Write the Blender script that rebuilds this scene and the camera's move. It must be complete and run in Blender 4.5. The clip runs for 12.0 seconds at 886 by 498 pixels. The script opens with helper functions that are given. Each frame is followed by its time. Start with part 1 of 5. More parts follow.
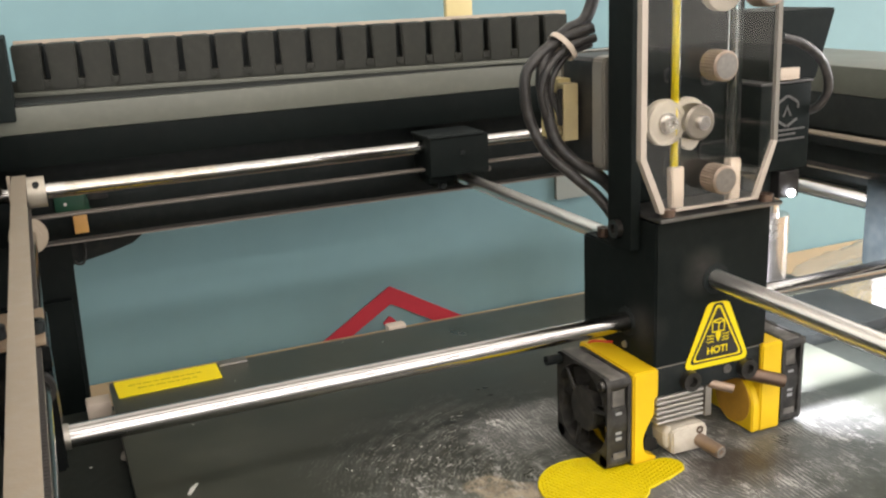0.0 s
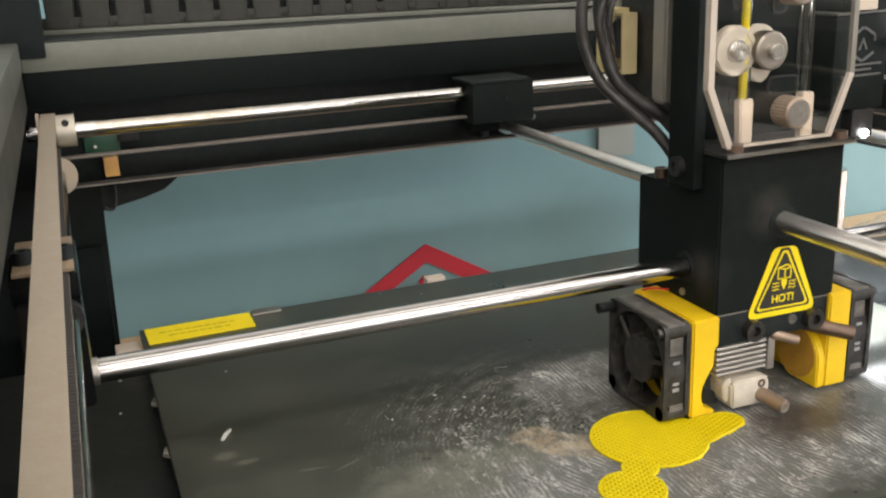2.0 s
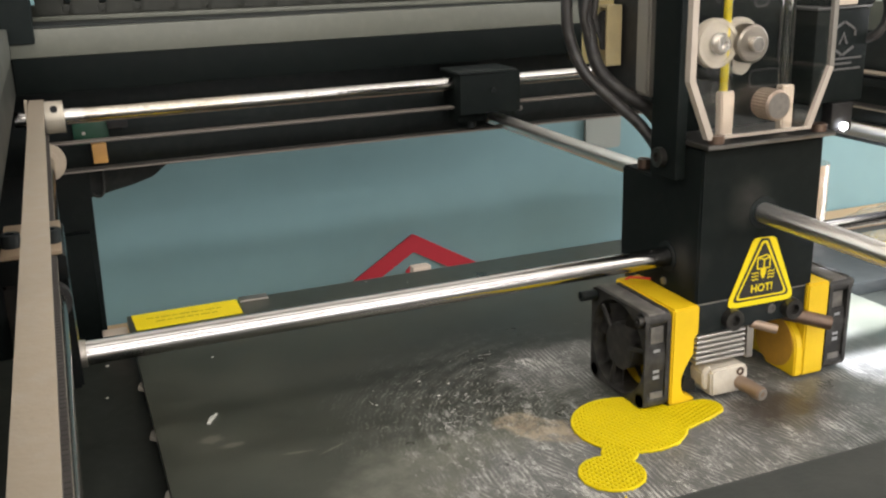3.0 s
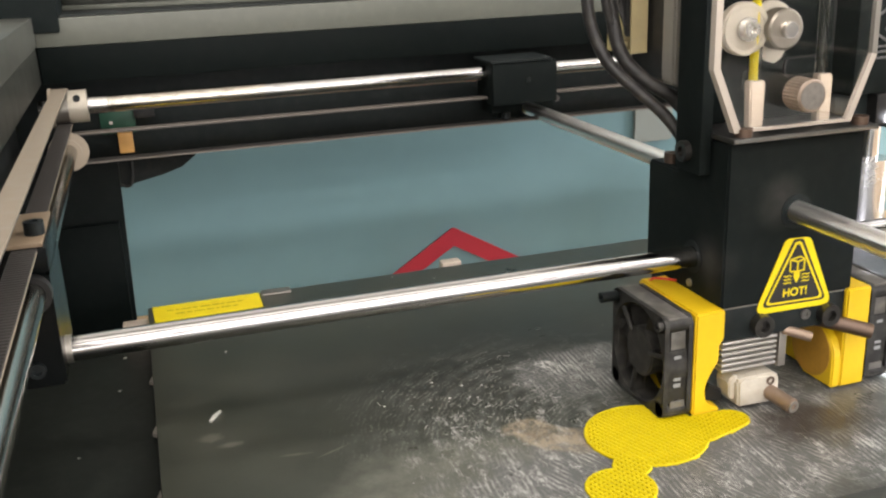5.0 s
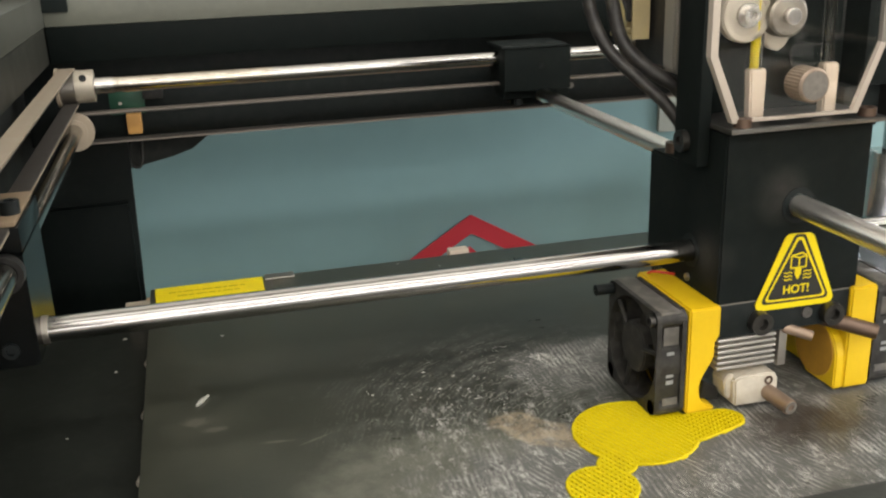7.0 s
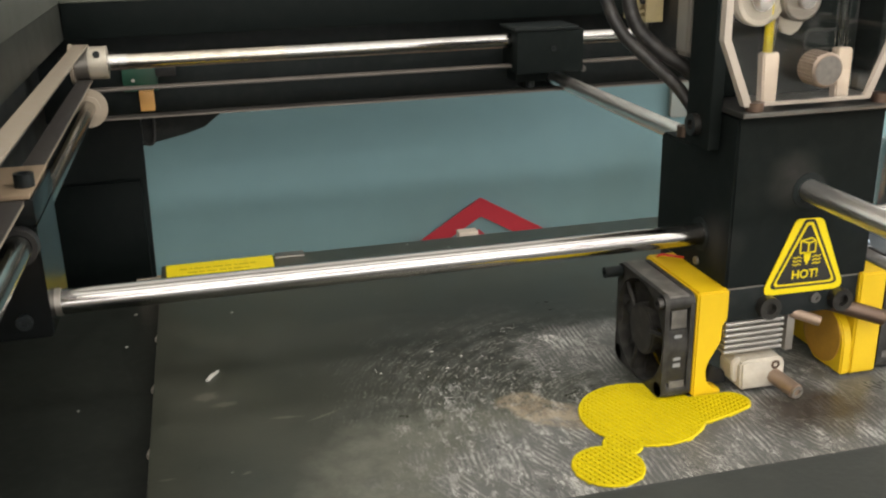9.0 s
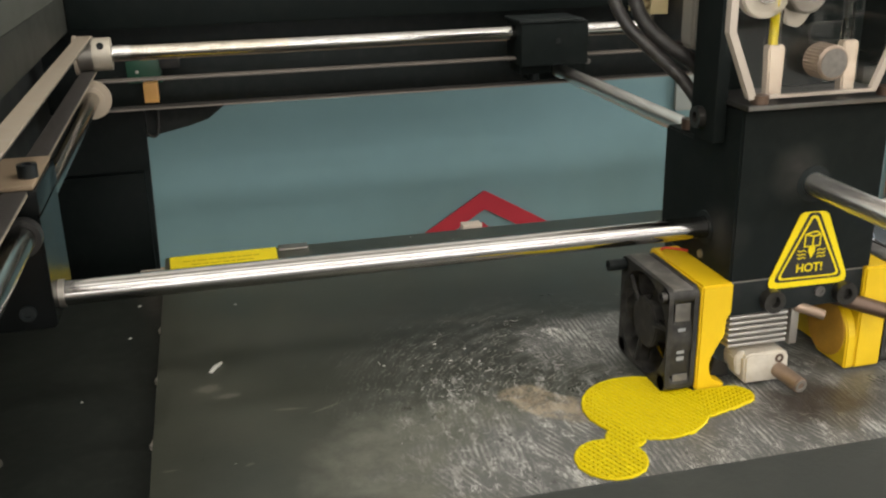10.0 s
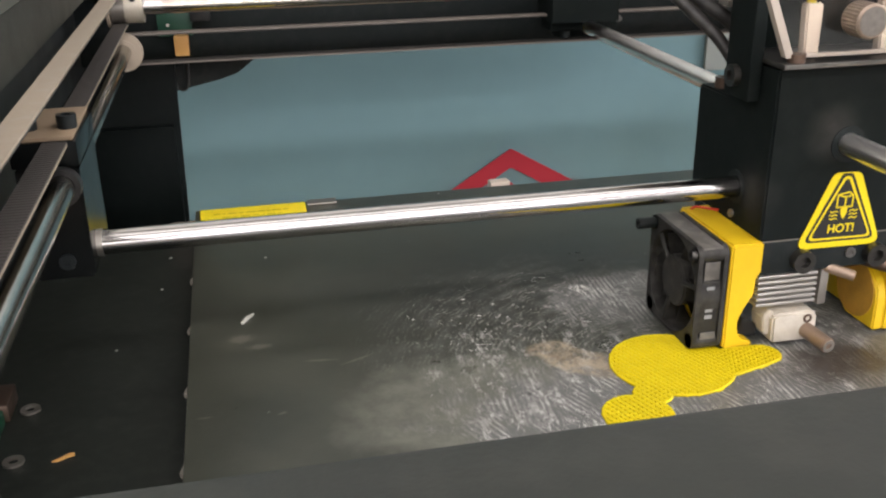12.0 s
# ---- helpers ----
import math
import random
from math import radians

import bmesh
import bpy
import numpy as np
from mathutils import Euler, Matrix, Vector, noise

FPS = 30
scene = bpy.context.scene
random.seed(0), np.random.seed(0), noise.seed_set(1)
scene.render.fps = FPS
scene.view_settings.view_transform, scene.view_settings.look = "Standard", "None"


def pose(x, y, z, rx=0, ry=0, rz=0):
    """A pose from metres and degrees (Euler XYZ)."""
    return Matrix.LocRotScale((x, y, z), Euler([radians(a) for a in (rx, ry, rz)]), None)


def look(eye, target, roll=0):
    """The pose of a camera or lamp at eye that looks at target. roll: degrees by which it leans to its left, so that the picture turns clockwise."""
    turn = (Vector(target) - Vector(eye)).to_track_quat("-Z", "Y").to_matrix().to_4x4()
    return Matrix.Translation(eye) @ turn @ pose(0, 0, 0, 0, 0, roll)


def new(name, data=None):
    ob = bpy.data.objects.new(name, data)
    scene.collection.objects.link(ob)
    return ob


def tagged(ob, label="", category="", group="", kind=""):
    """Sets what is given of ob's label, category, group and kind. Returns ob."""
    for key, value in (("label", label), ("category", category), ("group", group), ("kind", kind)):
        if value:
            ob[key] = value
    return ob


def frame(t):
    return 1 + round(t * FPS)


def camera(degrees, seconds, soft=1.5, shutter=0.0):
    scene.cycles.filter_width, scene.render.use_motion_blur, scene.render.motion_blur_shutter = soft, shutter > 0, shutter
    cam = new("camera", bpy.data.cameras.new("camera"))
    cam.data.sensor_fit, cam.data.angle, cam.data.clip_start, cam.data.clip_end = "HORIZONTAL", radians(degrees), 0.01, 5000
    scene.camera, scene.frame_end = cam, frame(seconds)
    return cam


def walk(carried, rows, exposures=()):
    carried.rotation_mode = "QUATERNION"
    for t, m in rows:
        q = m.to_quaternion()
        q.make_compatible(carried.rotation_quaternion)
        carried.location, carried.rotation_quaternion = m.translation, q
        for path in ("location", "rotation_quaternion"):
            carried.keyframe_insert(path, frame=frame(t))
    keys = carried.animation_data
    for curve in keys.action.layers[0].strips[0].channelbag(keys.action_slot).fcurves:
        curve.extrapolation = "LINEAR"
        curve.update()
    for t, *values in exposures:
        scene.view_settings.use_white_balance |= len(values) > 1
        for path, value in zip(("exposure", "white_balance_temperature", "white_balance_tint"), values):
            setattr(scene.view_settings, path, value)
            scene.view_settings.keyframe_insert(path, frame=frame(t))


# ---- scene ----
cam = camera(49.5, 12.0, soft=2.2)
PATH = [
    (0, (-0.0150, -0.4953, 0.1953), (0.1514, -0.0954, 0.0733), -2.69),
    (0.5, (-0.0200, -0.4857, 0.1863), (0.1461, -0.0876, 0.0581), -2.19),
    (1, (-0.0217, -0.4855, 0.1801), (0.1436, -0.0893, 0.0452), -1.86),
    (1.5, (-0.0209, -0.4810, 0.1772), (0.1416, -0.0837, 0.0422), -1.86),
    (2, (-0.0166, -0.4764, 0.1751), (0.1366, -0.0743, 0.0433), -2.40),
    (2.5, (-0.0167, -0.4815, 0.1767), (0.1378, -0.0801, 0.0442), -2.24),
    (3, (-0.0170, -0.4817, 0.1747), (0.1404, -0.0825, 0.0394), -1.75),
    (4.8, (0.0035, -0.4748, 0.1709), (0.1327, -0.0660, 0.0339), -2.61),
    (5, (0.0103, -0.4741, 0.1708), (0.1359, -0.0646, 0.0327), -2.30),
    (5.5, (0.0288, -0.4730, 0.1682), (0.1440, -0.0614, 0.0274), -2.06),
    (6, (0.0296, -0.4735, 0.1692), (0.1410, -0.0616, 0.0263), -2.13),
    (6.5, (0.0308, -0.4723, 0.1685), (0.1379, -0.0594, 0.0251), -2.15),
    (8.5, (0.0281, -0.4757, 0.1687), (0.1329, -0.0633, 0.0221), -1.36),
    (9, (0.0294, -0.4747, 0.1674), (0.1307, -0.0627, 0.0173), -1.24),
    (9.5, (0.0299, -0.4742, 0.1673), (0.1299, -0.0626, 0.0155), -1.28),
    (10, (0.0297, -0.4744, 0.1670), (0.1288, -0.0630, 0.0139), -1.16),
    (10.5, (0.0277, -0.4750, 0.1659), (0.1253, -0.0646, 0.0090), -1.37),
    (11, (0.0268, -0.4756, 0.1703), (0.1182, -0.0668, 0.0060), 0.13),
    (11.5, (0.0251, -0.4742, 0.1657), (0.1090, -0.0657, -0.0033), -1.09),
    (12, (0.0254, -0.4762, 0.1665), (0.1135, -0.0692, -0.0041), -0.81),
]
EXPOSURES = [(0.0, 0.68, 6390, 16), (1.0, 0.66, 6340, 15), (3.0, 0.61, 6270, 15), (5.0, 0.82, 6240, 16), (6.0, 0.69, 6330, 14), (6.5, 0.53, 6390, 12),
             (8.5, 0.66, 6300, 15), (9.5, 0.47, 6340, 11), (10.5, 0.49, 6310, 15), (11.5, 0.57, 6120, 17), (12.0, 0.73, 6080, 19)]
walk(cam, [(t, look(eye, target, roll)) for t, eye, target, roll in PATH], EXPOSURES)

# ---- light ----
world = bpy.data.worlds.new("room_air")
scene.world = world
world.use_nodes = True
world.node_tree.nodes["Background"].inputs[0].default_value = (0.75, 0.85, 0.9, 1)
world.node_tree.nodes["Background"].inputs[1].default_value = 0.18


def area(name, eye, target, sx, sy, watts, colour):
    data = bpy.data.lights.new(name, "AREA")
    data.shape, data.size, data.size_y, data.energy, data.color = "RECTANGLE", sx, sy, watts, colour
    ob = new(name, data)
    ob.matrix_world = look(eye, target)
    return ob


# four unseen rows of ceiling tubes, two added window fills, an assumed head lamp
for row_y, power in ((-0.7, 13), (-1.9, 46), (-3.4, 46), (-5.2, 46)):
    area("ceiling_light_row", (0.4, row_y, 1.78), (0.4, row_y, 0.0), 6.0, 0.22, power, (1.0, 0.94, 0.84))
# fill lamps added to brighten rods and wall; the walls behind are closed
area("added_window_fill", (0.2, -7.4, 0.85), (0.2, 0.0, 0.85), 7.0, 0.6, 95, (1.0, 0.96, 0.89))
area("added_window_fill", (4.7, -1.0, 0.7), (0.0, -0.6, 0.3), 2.6, 1.3, 150, (1.0, 0.98, 0.95))
# assumed lamp, added to brighten the plate right of the head
area("assumed_lamp_fill", (0.2850, -0.1735, 0.0945), (0.345, -0.150, 0.0), 0.007, 0.007, 0.6, (0.93, 0.94, 1.0)).data.spread = radians(105)

# ---- materials ----


def material(name, colour, rough=0.5, metal=0.0, vary=0.25, scale=60.0, bump=0.0, fine=900.0, dust=0.0, dust_colour=(0.32, 0.3, 0.26), coat=0.0, spec=0.5):
    """Two scales of mottling on colour and roughness, an optional dusting on top faces, and fine relief."""
    m = bpy.data.materials.new(name)
    m.use_nodes = True
    n, l = m.node_tree.nodes, m.node_tree.links
    b = n["Principled BSDF"]
    b.inputs["Metallic"].default_value = metal
    b.inputs["Coat Weight"].default_value = coat
    b.inputs["Specular IOR Level"].default_value = spec
    big, small = n.new("ShaderNodeTexNoise"), n.new("ShaderNodeTexNoise")
    big.inputs["Scale"].default_value, big.inputs["Detail"].default_value = scale, 5
    small.inputs["Scale"].default_value, small.inputs["Detail"].default_value = fine, 3
    geo = n.new("ShaderNodeNewGeometry")
    for t in (big, small):
        l.new(geo.outputs["Position"], t.inputs["Vector"])
    mix = n.new("ShaderNodeMix")
    mix.data_type = "RGBA"
    add = n.new("ShaderNodeMath")
    add.operation = "MULTIPLY_ADD"
    l.new(small.outputs["Fac"], add.inputs[0])
    add.inputs[1].default_value = 0.4
    l.new(big.outputs["Fac"], add.inputs[2])
    sub = n.new("ShaderNodeMath")
    sub.operation = "SUBTRACT"
    sub.use_clamp = True
    l.new(add.outputs[0], sub.inputs[0])
    sub.inputs[1].default_value = 0.2
    l.new(sub.outputs[0], mix.inputs["Factor"])
    mix.inputs["A"].default_value = (*[c * (1 - vary) for c in colour], 1)
    mix.inputs["B"].default_value = (*[min(1, c * (1 + vary)) for c in colour], 1)
    colour_out = mix.outputs["Result"]
    rmap = n.new("ShaderNodeMapRange")
    l.new(sub.outputs[0], rmap.inputs["Value"])
    rmap.inputs["To Min"].default_value, rmap.inputs["To Max"].default_value = max(0.02, rough * 0.8), min(1, rough * 1.2)
    rough_out = rmap.outputs["Result"]
    if dust:
        spots = n.new("ShaderNodeTexNoise")
        spots.inputs["Scale"].default_value, spots.inputs["Detail"].default_value = 220, 8
        l.new(geo.outputs["Position"], spots.inputs["Vector"])
        ramp = n.new("ShaderNodeMapRange")
        l.new(spots.outputs["Fac"], ramp.inputs["Value"])
        ramp.inputs["From Min"].default_value, ramp.inputs["From Max"].default_value = 0.45, 0.75
        ramp.inputs["To Max"].default_value = dust
        dm = n.new("ShaderNodeMix")
        dm.data_type = "RGBA"
        l.new(ramp.outputs["Result"], dm.inputs["Factor"])
        l.new(colour_out, dm.inputs["A"])
        dm.inputs["B"].default_value = (*dust_colour, 1)
        colour_out = dm.outputs["Result"]
    l.new(colour_out, b.inputs["Base Color"])
    l.new(rough_out, b.inputs["Roughness"])
    if bump:
        bp = n.new("ShaderNodeBump")
        bp.inputs["Strength"].default_value, bp.inputs["Distance"].default_value = bump, 0.0004
        l.new(small.outputs["Fac"], bp.inputs["Height"])
        l.new(bp.outputs["Normal"], b.inputs["Normal"])
    return m


BLACK = material("black_anodised", (0.0105, 0.0138, 0.0142), 0.42, vary=0.3, bump=0.06, dust=0.025, spec=0.22)
BLACKP = material("black_plastic", (0.016, 0.016, 0.0155), 0.42, vary=0.3, bump=0.08, dust=0.05, spec=0.3)
PAINT = material("black_powder_coat", (0.0155, 0.0185, 0.0175), 0.55, vary=0.3, bump=0.2, fine=1600, dust=0.03, spec=0.25)
LIP = material("darker_bar_grey", (0.052, 0.055, 0.044), 0.5, vary=0.2, scale=25, bump=0.15, fine=1600, dust=0.05)
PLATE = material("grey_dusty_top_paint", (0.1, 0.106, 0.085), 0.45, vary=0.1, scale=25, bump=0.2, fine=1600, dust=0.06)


def ground_rod(axis, rough, stretch, shine_tone=1.0):
    """Cylindrically ground steel: its sheen spreads along the rod, and reflected brightness is put into its colour."""
    m = material("ground_steel_rod", (0.52 * shine_tone, 0.51 * shine_tone, 0.49 * shine_tone), rough, metal=1.0, vary=0.08, scale=90)
    n, l = m.node_tree.nodes, m.node_tree.links
    t = n.new("ShaderNodeTangent")
    t.direction_type, t.axis = "RADIAL", axis
    b = n["Principled BSDF"]
    l.new(t.outputs["Tangent"], b.inputs["Tangent"])
    l.remove(b.inputs["Roughness"].links[0])
    b.inputs["Roughness"].default_value = rough
    b.inputs["Anisotropic"].default_value, b.inputs["Anisotropic Rotation"].default_value = stretch, 0.25
    return m


# brown blotches on steel dimmed to stand in for a fading highlight
STAINDIM = material("stained_dim_steel", (0.47, 0.43, 0.37), 0.16, metal=1.0, vary=0.35, scale=140, fine=500, dust=0.3, dust_colour=(0.2, 0.15, 0.1))
# steel coloured darker in place of the side shaft's dim reflections
DIMSTEEL = material("dim_reflection_steel", (0.36, 0.35, 0.32), 0.2, metal=1.0, vary=0.2, scale=90)
FANP = material("dusty_fan_plastic", (0.024, 0.0235, 0.0215), 0.5, vary=0.35, scale=120, bump=0.08, dust=0.12, spec=0.3)
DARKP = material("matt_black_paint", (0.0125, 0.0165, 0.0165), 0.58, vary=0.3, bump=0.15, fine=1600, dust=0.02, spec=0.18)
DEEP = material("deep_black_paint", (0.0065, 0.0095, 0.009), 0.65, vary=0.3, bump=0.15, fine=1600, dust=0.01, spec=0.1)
# darkest copy of the black; shade and dark reflections are put into it
GLOOM = material("shaded_black_enamel", (0.004, 0.0062, 0.0057), 0.5, vary=0.3, dust=0.006, spec=0.07)
BLUED = material("blackened_steel", (0.075, 0.072, 0.066), 0.34, metal=0.8, vary=0.3, scale=300)
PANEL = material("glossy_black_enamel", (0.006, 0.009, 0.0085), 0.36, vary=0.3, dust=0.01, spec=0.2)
CARRIER = material("scuffed_black_paint", (0.02, 0.0235, 0.0195), 0.5, vary=0.3, bump=0.06, fine=1600, dust=0.03, spec=0.22)


def rod_lit(m, spots, radius, colour):
    """Pale spots in the paint's colour, standing in for light thrown off the rods where they enter."""
    n, l = m.node_tree.nodes, m.node_tree.links
    geo, tex = n.new("ShaderNodeNewGeometry"), n.new("ShaderNodeTexNoise")
    tex.inputs["Scale"].default_value, tex.inputs["Detail"].default_value = 120, 4
    l.new(geo.outputs["Position"], tex.inputs["Vector"])
    b = n["Principled BSDF"]
    for spot in spots:
        d, r, k, mix = n.new("ShaderNodeVectorMath"), n.new("ShaderNodeMapRange"), n.new("ShaderNodeMath"), n.new("ShaderNodeMix")
        d.operation, d.inputs[1].default_value = "DISTANCE", spot
        l.new(geo.outputs["Position"], d.inputs[0])
        l.new(d.outputs["Value"], r.inputs["Value"])
        r.inputs["From Min"].default_value, r.inputs["From Max"].default_value = 0.2 * radius, radius
        r.inputs["To Min"].default_value, r.inputs["To Max"].default_value = 1.0, 0.0
        k.operation, mix.data_type = "MULTIPLY", "RGBA"
        l.new(r.outputs["Result"], k.inputs[0])
        l.new(tex.outputs["Fac"], k.inputs[1])
        l.new(k.outputs[0], mix.inputs["Factor"])
        l.new(b.inputs["Base Color"].links[0].from_socket, mix.inputs["A"])
        mix.inputs["B"].default_value = (*colour, 1)
        l.new(mix.outputs["Result"], b.inputs["Base Color"])
    return m


# housing black with the rods' thrown light painted in at both entries
HOUSING = rod_lit(material("rod_lit_black_paint", (0.0065, 0.0095, 0.009), 0.6, vary=0.3, bump=0.15, fine=1600, dust=0.01, spec=0.12), [(0.1985, -0.188, 0.056), (0.221, -0.197, 0.078)], 0.012, (0.05, 0.048, 0.043))
# one steel: x rods coloured darker, y rods lighter, standing in for reflections
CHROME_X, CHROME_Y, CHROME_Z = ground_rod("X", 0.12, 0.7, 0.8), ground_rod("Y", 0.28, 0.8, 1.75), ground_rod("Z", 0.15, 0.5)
GLOSSBLACK = material("polished_black", (0.004, 0.005, 0.005), 0.22, vary=0.3, dust=0.003, spec=0.1)
STEEL = material("turned_steel", (0.6, 0.58, 0.55), 0.26, metal=1.0, vary=0.12)
DULL = material("dull_aluminium", (0.4, 0.375, 0.33), 0.42, metal=0.9, vary=0.12, bump=0.1)
BRONZE = material("burnished_screw", (0.15, 0.105, 0.08), 0.4, metal=0.8, vary=0.3)
BROWN = material("heat_tinted_steel", (0.35, 0.26, 0.195), 0.4, metal=0.6, vary=0.25)
BELT = material("beige_grey_rubber_belt", (0.27, 0.225, 0.165), 0.6, vary=0.15, bump=0.2, dust=0.25)
BELTX = material("dark_rubber_belt", (0.16, 0.14, 0.12), 0.6, vary=0.2, bump=0.2)
# belt's inner rubber; the lower run's shade is put into its colour
LINING = material("shaded_belt_rubber", (0.034, 0.03, 0.026), 0.6, vary=0.2, bump=0.2)
TANP = material("dusty_tan_plastic", (0.38, 0.32, 0.245), 0.5, vary=0.15)
BEIGE = material("beige_printed_plastic", (0.24, 0.175, 0.11), 0.55, vary=0.15, bump=0.2)
IVORY = material("milky_tube_plastic", (0.56, 0.48, 0.39), 0.35, vary=0.06)
WHITEC = material("white_ceramic_paint", (0.54, 0.5, 0.42), 0.5, vary=0.2, scale=200, bump=0.15, dust=0.25, dust_colour=(0.3, 0.22, 0.14))
YELLOW = material("yellow_printed_plastic", (0.74, 0.495, 0.005), 0.42, vary=0.1, bump=0.15)
PRINT = material("yellow_filament", (0.65, 0.52, 0.001), 0.45, vary=0.12, scale=300, bump=0.1, spec=0.15)
STICKER = material("yellow_label_vinyl", (0.85, 0.68, 0.004), 0.35, vary=0.06)
INK = material("black_ink", (0.02, 0.02, 0.018), 0.45)
OLIVE = material("faded_black_ink", (0.5, 0.4, 0.008), 0.5)
RED = material("red_vinyl", (0.46, 0.028, 0.05), 0.4, vary=0.1)
WOOD = material("pale_wood_board", (0.52, 0.36, 0.2), 0.55, vary=0.15, scale=30)
GREENPCB = material("green_circuit_board", (0.008, 0.06, 0.032), 0.4, vary=0.2)
ORANGE = material("amber_connector", (0.6, 0.33, 0.1), 0.45, vary=0.15)
CONNECTOR = material("yellowed_connector", (0.6, 0.5, 0.24), 0.5, vary=0.12)
SOCKETM = material("yellowed_socket_plastic", (0.42, 0.345, 0.18), 0.5, vary=0.2, dust=0.15)
# dust flecks here stand in for glints, with the braid's paler specks
CABLE = material("black_cable_sheath", (0.021, 0.02, 0.019), 0.4, vary=0.5, bump=0.5, fine=1500, dust=0.22, dust_colour=(0.17, 0.16, 0.14))
CHAIN = material("grey_black_chain_plastic", (0.0185, 0.02, 0.0152), 0.5, vary=0.25, bump=0.15, dust=0.03, spec=0.3)
PAPER = material("white_paper", (0.75, 0.76, 0.8), 0.7, vary=0.05)
GREYINK = material("grey_print_ink", (0.28, 0.29, 0.29), 0.5)
ROOM = material("room_paint", (0.7, 0.69, 0.66), 0.7, vary=0.06, scale=3)
FLOORM = material("grey_floor", (0.25, 0.25, 0.24), 0.5, vary=0.15, scale=8)
EMBOSSG = material("dull_grey_screw", (0.14, 0.135, 0.125), 0.45, metal=0.5)
PALEG = material("pale_grey_board", (0.245, 0.27, 0.245), 0.5, vary=0.06, scale=20)
CHIPW = material("white_plastic_scrap", (0.52, 0.52, 0.47), 0.5, vary=0.1)
DUSTED = material("dusty_black_plastic", (0.095, 0.09, 0.08), 0.55, vary=0.35, bump=0.1, dust=0.35)
GUIDEW = material("worn_cream_plastic", (0.4, 0.37, 0.31), 0.5, vary=0.2)
CAPM = material("cast_motor_cap", (0.3, 0.285, 0.25), 0.42, metal=0.45, vary=0.15, bump=0.15)
NICKEL = material("pale_nickel", (0.47, 0.43, 0.35), 0.4, metal=0.35, vary=0.15)
REDWIRE = material("red_wire", (0.6, 0.05, 0.03), 0.4)


def teal_wall():
    m = material("teal_gloss_panel", (0.176, 0.302, 0.327), 0.5, vary=0.1, scale=11, fine=60, coat=0.0, spec=0.3)
    m.node_tree.nodes["Principled BSDF"].inputs["Coat Roughness"].default_value = 0.1
    return m


TEAL = teal_wall()


def bed_material():
    """Black build surface with a worn, scraped patch, glue haze and pale nicks."""
    m = bpy.data.materials.new("worn_black_build_surface")
    m.use_nodes = True
    n, l = m.node_tree.nodes, m.node_tree.links
    b = n["Principled BSDF"]
    b.inputs["Specular IOR Level"].default_value = 0.3
    geo = n.new("ShaderNodeNewGeometry")

    def noise_tex(scale, detail, stretch=(1, 1, 1), turn=0.0, rough=0.55):
        mp = n.new("ShaderNodeMapping")
        mp.inputs["Scale"].default_value = stretch
        mp.inputs["Rotation"].default_value = (0, 0, radians(turn))
        l.new(geo.outputs["Position"], mp.inputs["Vector"])
        t = n.new("ShaderNodeTexNoise")
        t.inputs["Scale"].default_value, t.inputs["Detail"].default_value, t.inputs["Roughness"].default_value = scale, detail, rough
        l.new(mp.outputs["Vector"], t.inputs["Vector"])
        return t.outputs["Fac"]

    def ramp(src, a, c, lo=0.0, hi=1.0):
        r = n.new("ShaderNodeMapRange")
        l.new(src, r.inputs["Value"])
        r.inputs["From Min"].default_value, r.inputs["From Max"].default_value = a, c
        r.inputs["To Min"].default_value, r.inputs["To Max"].default_value = lo, hi
        return r.outputs["Result"]

    def times(a, c, op="MULTIPLY"):
        k = n.new("ShaderNodeMath")
        k.operation, k.use_clamp = op, True
        for i, v in enumerate((a, c)):
            if isinstance(v, float):
                k.inputs[i].default_value = v
            else:
                l.new(v, k.inputs[i])
        return k.outputs[0]

    def zone(x, y, rx, ry, soft, wobble=0.5, turn=0.0, grain=70):
        """An oval of wear with a ragged edge."""
        vec = geo.outputs["Position"]
        for key, val in (("Location", (-x, -y, 0)), ("Rotation", (0, 0, radians(-turn))), ("Scale", (1 / rx, 1 / ry, 0))):
            mp = n.new("ShaderNodeMapping")
            mp.inputs[key].default_value = val
            l.new(vec, mp.inputs["Vector"])
            vec = mp.outputs["Vector"]
        d = n.new("ShaderNodeVectorMath")
        d.operation = "LENGTH"
        l.new(vec, d.inputs[0])
        rag = noise_tex(grain, 6)
        k = n.new("ShaderNodeMath")
        k.operation = "MULTIPLY_ADD"
        l.new(rag, k.inputs[0])
        k.inputs[1].default_value = wobble * 2
        l.new(d.outputs["Value"], k.inputs[2])
        return ramp(k.outputs[0], 1.0 + wobble - soft, 1.0 + wobble + soft, 1.0, 0.0)

    def bands(period, turn, warp):
        """Raster lines left by old prints."""
        mp = n.new("ShaderNodeMapping")
        mp.inputs["Rotation"].default_value = (0, 0, radians(turn))
        l.new(geo.outputs["Position"], mp.inputs["Vector"])
        t = n.new("ShaderNodeTexWave")
        t.inputs["Scale"].default_value, t.inputs["Distortion"].default_value = 0.314 / period, warp
        t.inputs["Detail"].default_value, t.inputs["Detail Scale"].default_value = 3, 1.4
        l.new(mp.outputs["Vector"], t.inputs["Vector"])
        return t.outputs["Fac"]

    def sweeps(period, centre, warp):
        """Curved strokes of a scraper, swung about one point."""
        mp = n.new("ShaderNodeMapping")
        mp.inputs["Location"].default_value = (-centre[0], -centre[1], 0)
        l.new(geo.outputs["Position"], mp.inputs["Vector"])
        t = n.new("ShaderNodeTexWave")
        t.wave_type, t.rings_direction = "RINGS", "Z"
        t.inputs["Scale"].default_value, t.inputs["Distortion"].default_value = 0.314 / period, warp
